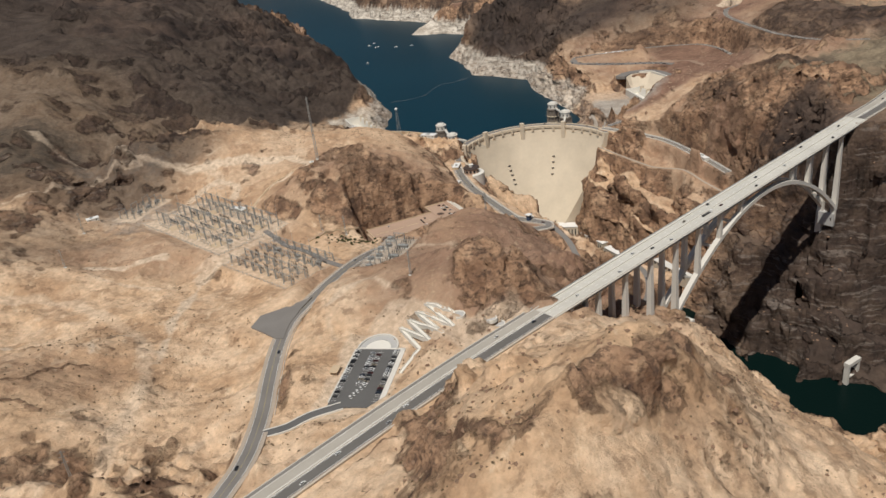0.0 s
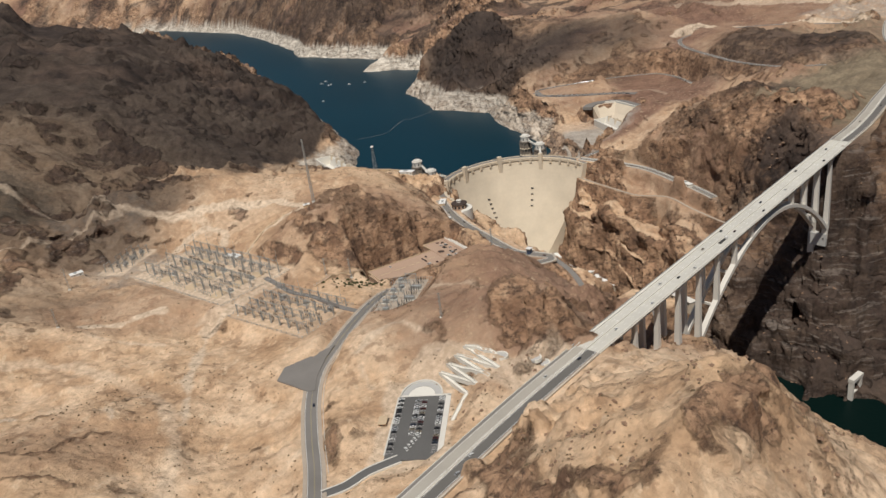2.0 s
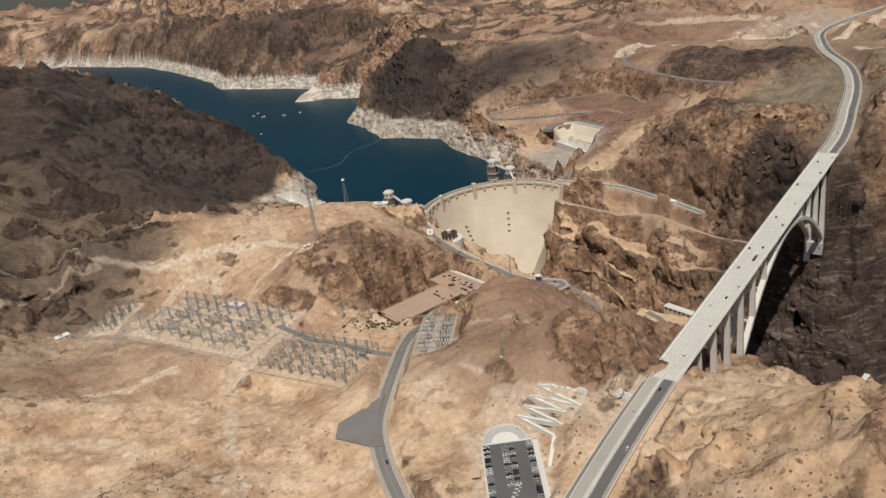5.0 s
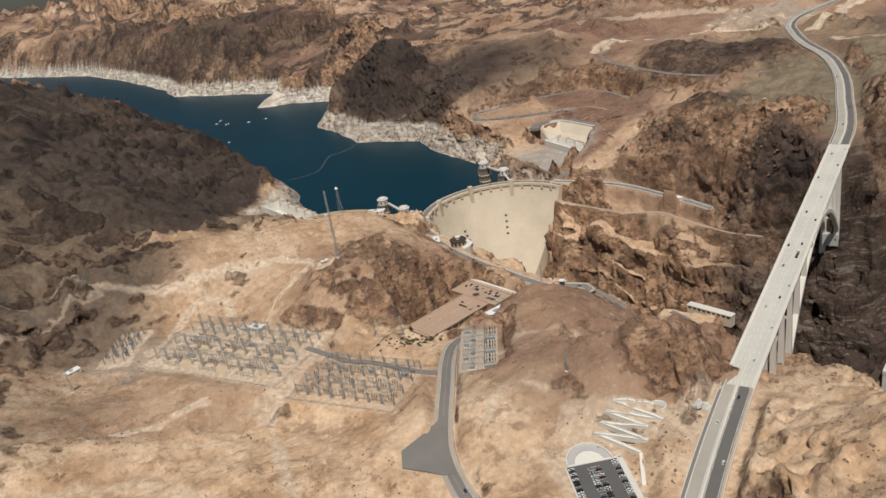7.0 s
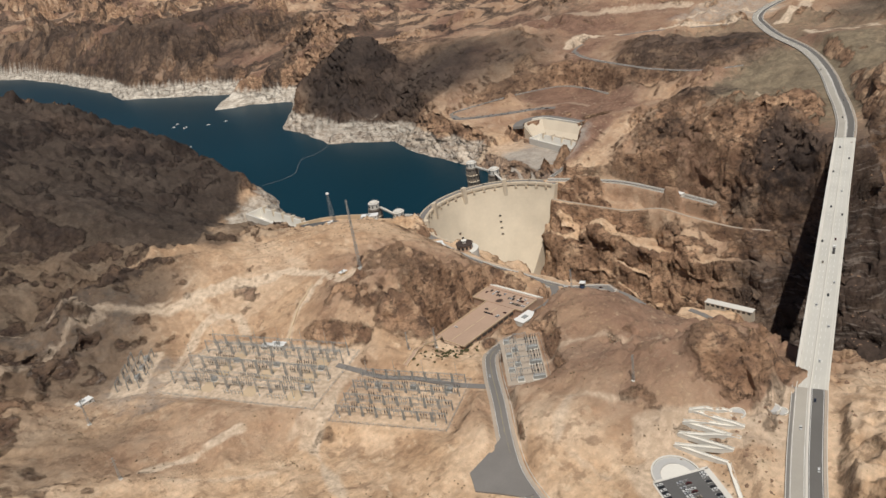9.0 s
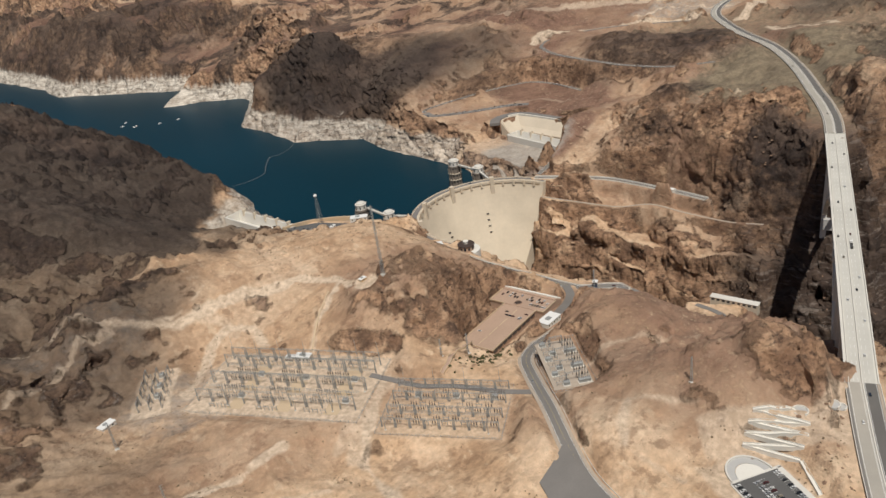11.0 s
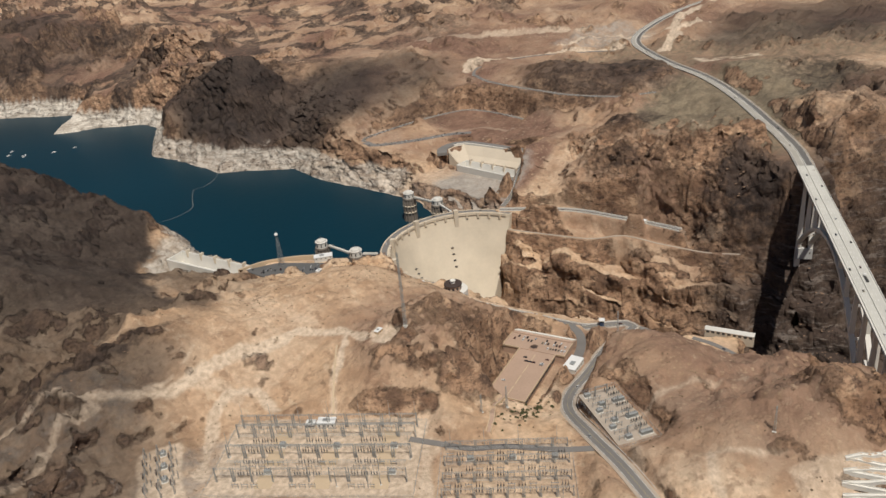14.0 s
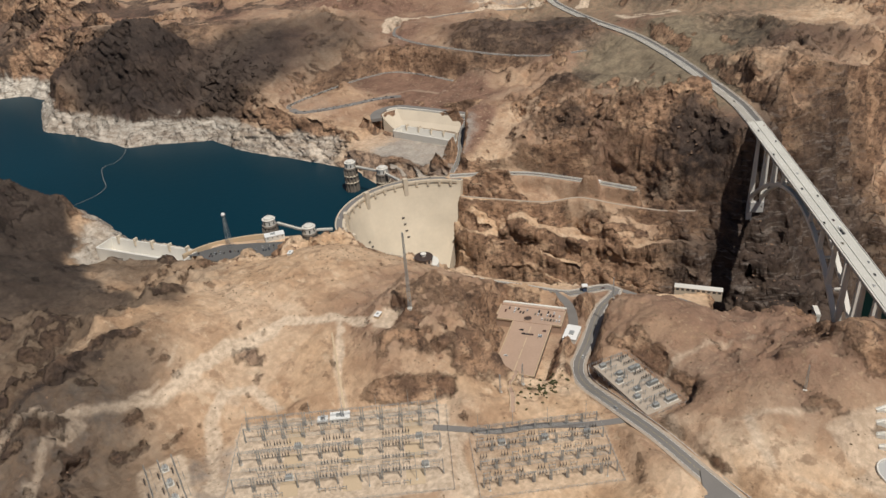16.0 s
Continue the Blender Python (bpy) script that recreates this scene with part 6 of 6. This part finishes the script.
# ---- powerhouse at the foot of the dam ----
for k, (x, y, l, w, h, turn) in enumerate(((240, 1302, 46, 20, 24, -14), (272, 1240, 62, 15, 22, -66), (296, 1180, 52, 13, 18, -66))):
    pw = thing("powerhouse", x, y, 0, turn, "long white-roofed powerhouse wing under the cliff", "powerhouse", "powerhouse wings")
    part("wall_body", boxes((-l / 2, l / 2, -w / 2, w / 2, -8, h)), CONCRETE, pw)
    part("roof", boxes((-l / 2 - 0.6, l / 2 + 0.6, -w / 2 - 0.6, w / 2 + 0.6, h, h + 1.2)), WHITE_ROOF, pw)
    for i in range(int(l / 6)):
        u = -l / 2 + 3 + 6 * i
        part("window", boxes((u - 1, u + 1, -w / 2 - 0.12, -w / 2 + 0.1, 8, h - 4)), DARK_GLASS, pw)

# ---- spillways ----


def spillway(x, y, z, turn, length, width, depth, label, piers):
    s = thing("spillway", x, y, z, turn, label, "spillway")
    bm = bmesh.new()
    prof = [(-width / 2 - 3, -depth), (-width / 2 - 3, 0), (-width / 2, 0), (-width / 2 + 6, -depth * 0.8), (width / 2 - 4, -depth * 0.8), (width / 2, 1), (width / 2 + 3, 1), (width / 2 + 3, -depth)]
    ends = [[bm.verts.new((u, v, zz)) for v, zz in prof] for u in (-length / 2, length / 2)]
    n = len(prof)
    for k in range(n):
        bm.faces.new((ends[0][k], ends[0][(k + 1) % n], ends[1][(k + 1) % n], ends[1][k]))
    bm.faces.new(ends[0][::-1]), bm.faces.new(ends[1])
    part("channel", bm, PALE_CONCRETE, s)
    for u in (-length / 2, length / 2 - 2):
        part("end_wall", boxes((u, u + 2, -width / 2 - 3, width / 2 + 3, -depth, 1.0)), WHITE_CONCRETE, s)
    for i in range(piers):
        u = -length / 2 + length * (i + 0.5) / piers
        pier = boxes((u - 1.6, u + 1.6, width / 2 - 3, width / 2 + 5, -6, 7))
        bmesh.ops.bevel(pier, geom=pier.edges[:], offset=0.4, segments=1, affect="EDGES")
        part("gate_pier", pier, CONCRETE, s)
    part("walkway", boxes((-length / 2, length / 2, width / 2 + 0.5, width / 2 + 3, 1, 1.8)), PALE_CONCRETE, s)
    return s


spillway(-137, 1598, 178, -72, 170, 30, 22, "long white concrete spillway trough beside the lake", 5)
spillway(452, 1530, 187, -83, 150, 26, 14, "long pale concrete spillway trough on the far bank", 5)
RAIL_LINE = [(438, 1638, 205), (452, 1655, 205), (472, 1660, 205), (494, 1651, 205), (507, 1605, 205), (516, 1560, 205), (524, 1515, 205), (530, 1468, 205)]
FOOT_LINE = [(444, 1606, 181), (450, 1618, 181), (462, 1622, 181), (474, 1612, 181), (482, 1580, 181), (488, 1548, 181), (494, 1510, 182), (499, 1470, 183)]
basin = thing("spillway_basin", 0, 0, 0, 0, "cream concrete spillway bank sloping up to a road wall", "spillway")
top_pts, foot_pts = [[a.lerp(b, k / 6) for a, b in zip(line[:-1], line[1:]) for k in range(6)] for line in ([Vector(p) for p in RAIL_LINE], [Vector(p) for p in FOOT_LINE])]
for i in range(0, 42, 6):
    bm = bmesh.new()
    rows = []
    for t, f in zip(top_pts[i:i + 7], foot_pts[i:i + 7]):
        mid = f.lerp(t, 0.45) - Vector((0, 0, 3.5))
        rows.append([bm.verts.new(p) for p in (t, mid, f, f - Vector((0, 0, 8)), t - Vector((0, 0, 30)))])
    for p, q in zip(rows[:-1], rows[1:]):
        for k in range(5):
            bm.faces.new((p[k], p[(k + 1) % 5], q[(k + 1) % 5], q[k]))
    bm.faces.new(rows[0]), bm.faces.new(rows[-1][::-1])
    part("bank_panel", bm, CONCRETE, basin)
wall = thing("road_wall", 0, 0, 0, 0, "long white road parapet with a dark guard rail above the spillway", "wall")
WALL_LINE = curve_points([(x + 1.5, y + 1.0, z) for x, y, z in RAIL_LINE[2:]], 8)
bm = bmesh.new()
ribbon(bm, WALL_LINE, -1.2, 1.2, 3.4, 6)
part("wall_body", bm, WHITE_CONCRETE, wall)
bm = bmesh.new()
ribbon(bm, WALL_LINE, -1.9, -1.3, 3.0, 3.2)
part("guard_rail", bm, DARK_STEEL, wall, "dark steel guard rail")
terrace = thing("far_terrace", 0, 0, 0, 0, "dark asphalt terrace behind the road wall", "pavement", "", "structure")
bm = bmesh.new()
ribbon(bm, curve_points(RAIL_LINE, 8), -24, -2.2, 0.4, 6)
part("surface", bm, OLD_ASPHALT, terrace)
for line, off, a, b, gap in ((AZ_HILL_ROAD, 6.5, 372, 520, 4.4), (AZ_HILL_ROAD, -2.0, 380, 470, 6.0), (AZ_LOT_ROAD, 5.0, 384, 560, 5.5), (AZ_LOT_ROAD, -5.0, 400, 470, 7.0)):
    pts = curve_points(line, 1.0)
    last = None
    for p, q in zip(pts[:-1], pts[1:]):
        if not a < p.x < b or p.y < 1700 or (last and (p - last).length < gap):
            continue
        last = p
        if random.random() < 0.72:
            d = (q - p).normalized()
            put_car(p.x + d.y * off, p.y - d.x * off, p.z + 0.6, math.degrees(math.atan2(d.y, d.x)) + 75)
slab("lake_lot", [(-112, 1520), (-60, 1500), (-10, 1440), (20, 1400), (-10, 1390), (-60, 1425), (-100, 1470)], 180.2, 3, ASPHALT, "dark asphalt car park on the lake shore")
for i in range(34):
    f = i / 33
    x, y = -98 + 98 * f + random.uniform(-3, 3), 1500 - 95 * f + random.choice((-10, 0, 9))
    put_car(x, y, 180.24, random.choice((45, 225)))
flat_building("boat_house", 0, 1452, 181, -30, 30, 14, 5, PALE_CONCRETE, "white-roofed workshop by the intake towers", "building", 4)
mound = thing("shore_wall", 0, 0, 0, 0, "curved pale concrete wall along the shore", "wall")
bm = bmesh.new()
ribbon(bm, curve_points([(-118, 1525, 181), (-75, 1520, 181), (-30, 1495, 181), (5, 1462, 181)], 8), -1.5, 1.5, 1.5, 10)
part("wall_body", bm, SANDSTONE, mound)

# ---- walls and parapets along the cliff road ----
for off, h in ((5.2, 1.6), (-5.4, 2.4)):
    w = thing("road_wall", 0, 0, 0, 0, "pale stone parapet along the cliff road", "wall", "road walls")
    bm = bmesh.new()
    ribbon(bm, curve_points(AZ_ROAD, 8), off - 0.5, off + 0.5, h, 4)
    part("wall_body", bm, PALE_CONCRETE, w)
flat_building("toll_house", 425, 1140, 183.5, -80, 26, 8, 4, WHITE_CONCRETE, "long low white building on the rock shelf", "building", 5)
for line, off in ((MAIN_ROAD[14:], 6.6), (MAIN_ROAD[3:13], 10.5)):
    w = thing("guard_rail", 0, 0, 0, 0, "low pale barrier along the road edge", "barrier", "guard rails")
    bm = bmesh.new()
    ribbon(bm, curve_points(line, 8), off - 0.2, off + 0.2, 1.4, 1.2)
    part("rail", bm, PALE_CONCRETE, w)

# ---- river works ----
canopy = thing("river_building", 297, 893, 125, -68, "long pale concrete building on the canyon ledge", "building")
part("wall_body", boxes((-32, 32, -5, 5, -12, 4)), CONCRETE, canopy)
part("roof", boxes((-32.6, 32.6, -5.6, 5.6, 4, 4.8)), PALE_CONCRETE, canopy)
for i in range(9):
    part("doorway", boxes((-30 + 7.0 * i, -26 + 7.0 * i, -5.15, -4.9, 0, 3.2)), DARK_STEEL, canopy)
frame_works = thing("river_gantry", 486, 778, 0, 30, "pale concrete portal frame over the river bank", "gantry")
for u in (-10, 10):
    part("leg", boxes((u - 2, u + 2, -3, 3, -6, 26)), PALE_CONCRETE, frame_works)
part("crossbeam", boxes((-12.5, 12.5, -3.6, 3.6, 26, 31)), PALE_CONCRETE, frame_works)
part("platform", boxes((-9, 9, -2, 2, 8, 9.5)), PALE_CONCRETE, frame_works)
outlet = thing("outlet_block", *(B0 + BU * 205 + BN * -6).xy, 0, B_TURN, "pale concrete block under the arch", "block")
part("body", boxes((-6, 6, -8, 8, 120, 168)), PALE_CONCRETE, outlet)

# ---- boats and the float line ----


def boat(x, y, turn, l):
    b = thing("boat", x, y, LAKE_Z, turn, "small white motor boat on the lake", "boat", "boats")
    bm = bmesh.new()
    deck = [bm.verts.new(p) for p in ((-l / 2, -l * 0.16, 1.1), (l * 0.25, -l * 0.16, 1.1), (l / 2, 0, 1.4), (l * 0.25, l * 0.16, 1.1), (-l / 2, l * 0.16, 1.1))]
    keel = [bm.verts.new(p) for p in ((-l / 2, -l * 0.1, -0.4), (l * 0.2, -l * 0.1, -0.4), (l * 0.4, 0, -0.3), (l * 0.2, l * 0.1, -0.4), (-l / 2, l * 0.1, -0.4))]
    for k in range(5):
        bm.faces.new((deck[k], deck[(k + 1) % 5], keel[(k + 1) % 5], keel[k]))
    bm.faces.new(deck), bm.faces.new(keel[::-1])
    part("hull", bm, WHITE_PAINT, b)
    part("cabin", boxes((-l * 0.25, l * 0.12, -l * 0.1, l * 0.1, 1.1, 3.0)), WHITE_PAINT, b)
    part("windscreen", boxes((l * 0.12, l * 0.14, -l * 0.09, l * 0.09, 1.6, 2.8)), DARK_GLASS, b)


for x, y, l in ((-160, 2899, 16), (-150, 2810, 18), (-141, 2822, 12), (-78, 2772, 14), (-22, 2765, 13), (-170, 2536, 9), (-175, 2860, 14)):
    boat(x, y, random.uniform(0, 360), l)
boom = thing("float_line", 0, 0, LAKE_Z, 0, "long curved line of pale floats on the lake", "float line")
pts = curve_points([(155, 2190, 0), (120, 2140, 0), (80, 2110, 0), (52, 2108, 0), (22, 2050, 0), (0, 2000, 0), (-40, 1978, 0), (-84, 1975, 0)], 9)
bm = bmesh.new()
ribbon(bm, pts, -0.35, 0.35, 0.15, 0.4)
part("cable", bm, FLOATS, boom)
for i, p in enumerate(pts):
    bm = bmesh.new()
    tube(bm, [(p.x, p.y, -0.3, 0.8), (p.x, p.y, 0.5, 0.8)], 8)
    part("float", bm, FLOATS, boom)

# ---- scrub and loose stones ----


def scatter(name, spots, make, mat, label, category):
    verts, faces = [], []
    for x, y, z, r in spots:
        v, f = make(r)
        n = len(verts)
        verts += [((x + a) * K, (y + b) * K, (z + c) * K) for a, b, c in v]
        faces += [tuple(n + i for i in q) for q in f]
    me = bpy.data.meshes.new(name)
    me.from_pydata(verts, [], faces)
    me.materials.append(mat)
    return tagged(new(name, me), label, category, "", "stuff")


def clump(r):
    """A low ragged bush of crossed blades and a lumpy core."""
    v, f = [], []
    n = 6
    for k in range(n):
        a = 6.28 * k / n + random.uniform(-0.4, 0.4)
        q = r * random.uniform(0.7, 1.2)
        v += [(0, 0, -0.2), (q * math.cos(a), q * math.sin(a), -0.1), (0.7 * q * math.cos(a + 0.5), 0.7 * q * math.sin(a + 0.5), r * random.uniform(0.6, 1.0)), (0.2 * q, 0.1 * q, r * random.uniform(0.7, 1.1))]
        b = 4 * k
        f += [(b, b + 1, b + 2), (b, b + 2, b + 3)]
    return v, f


def stone(r):
    v = []
    for a, b, c in ((1, 0, 0), (-1, 0, 0), (0, 1, 0), (0, -1, 0), (0, 0, 1), (0, 0, -1), (0.7, 0.7, 0.6), (-0.7, 0.6, 0.5), (0.5, -0.8, 0.6), (-0.6, -0.7, 0.5)):
        q = r * random.uniform(0.65, 1.15)
        v.append((a * q, b * q, c * q * 0.8))
    f = [(0, 6, 4), (6, 2, 4), (2, 7, 4), (7, 1, 4), (1, 9, 4), (9, 3, 4), (3, 8, 4), (8, 0, 4), (0, 2, 6), (2, 1, 7), (1, 3, 9), (3, 0, 8)]
    return v, f


def spots_in(count, x0, x1, y0, y1, keep, r0, r1, sink):
    x, y = np.random.uniform(x0, x1, count), np.random.uniform(y0, y1, count)
    ok = keep(x, y)
    for line, half, _ in ROADBEDS:
        ok &= along(x, y, line)[0] > half
    for pad in PADS:
        ok &= boxed(x, y, pad) > 2
    x, y = x[ok], y[ok]
    z = land(x, y)
    return [(a, b, c - sink * r, r) for a, b, c, r in zip(x, y, z, np.random.uniform(r0, r1, len(x)) ** 1.0)]


open_ground = lambda x, y: (rockiness(x, y) < 0.55) & (fractal(x, y, 60, 3, 211) > -0.1)
stony = lambda x, y: (rockiness(x, y) > 0.3) & (fractal(x, y, 45, 3, 223) > 0.0)
scatter("desert_scrub", spots_in(6000, -520, 40, 300, 1250, open_ground, 0.45, 1.2, 0.1), clump, SCRUB, "low grey-brown desert scrub dotted over the ground", "scrub")
scatter("desert_scrub", spots_in(2600, -120, 300, 300, 900, stony, 0.45, 1.2, 0.1), clump, SCRUB, "sparse dry scrub between the rocks", "scrub")
scatter("green_scrub", [(x + random.gauss(0, 9), y + random.gauss(0, 7), 0, random.uniform(1.2, 2.6)) for x, y in ((-128, 872), (-112, 880), (-96, 884), (-140, 880)) for _ in range(16)] and [(x, y, height(x, y), r) for x, y, r in [(random.gauss(-116, 16), random.gauss(880, 7), random.uniform(1.2, 2.6)) for _ in range(60)]], clump, GREEN_SCRUB, "olive green bushes beside the road", "bush")
scatter("loose_rock", spots_in(7000, -200, 560, 300, 1350, stony, 0.8, 2.6, 0.3), stone, BOULDER, "loose brown rocks on the slopes", "rock")
scatter("loose_rock", spots_in(2500, -560, -60, 300, 1300, stony, 0.8, 2.2, 0.3), stone, BOULDER, "loose brown rocks on the plateau", "rock")
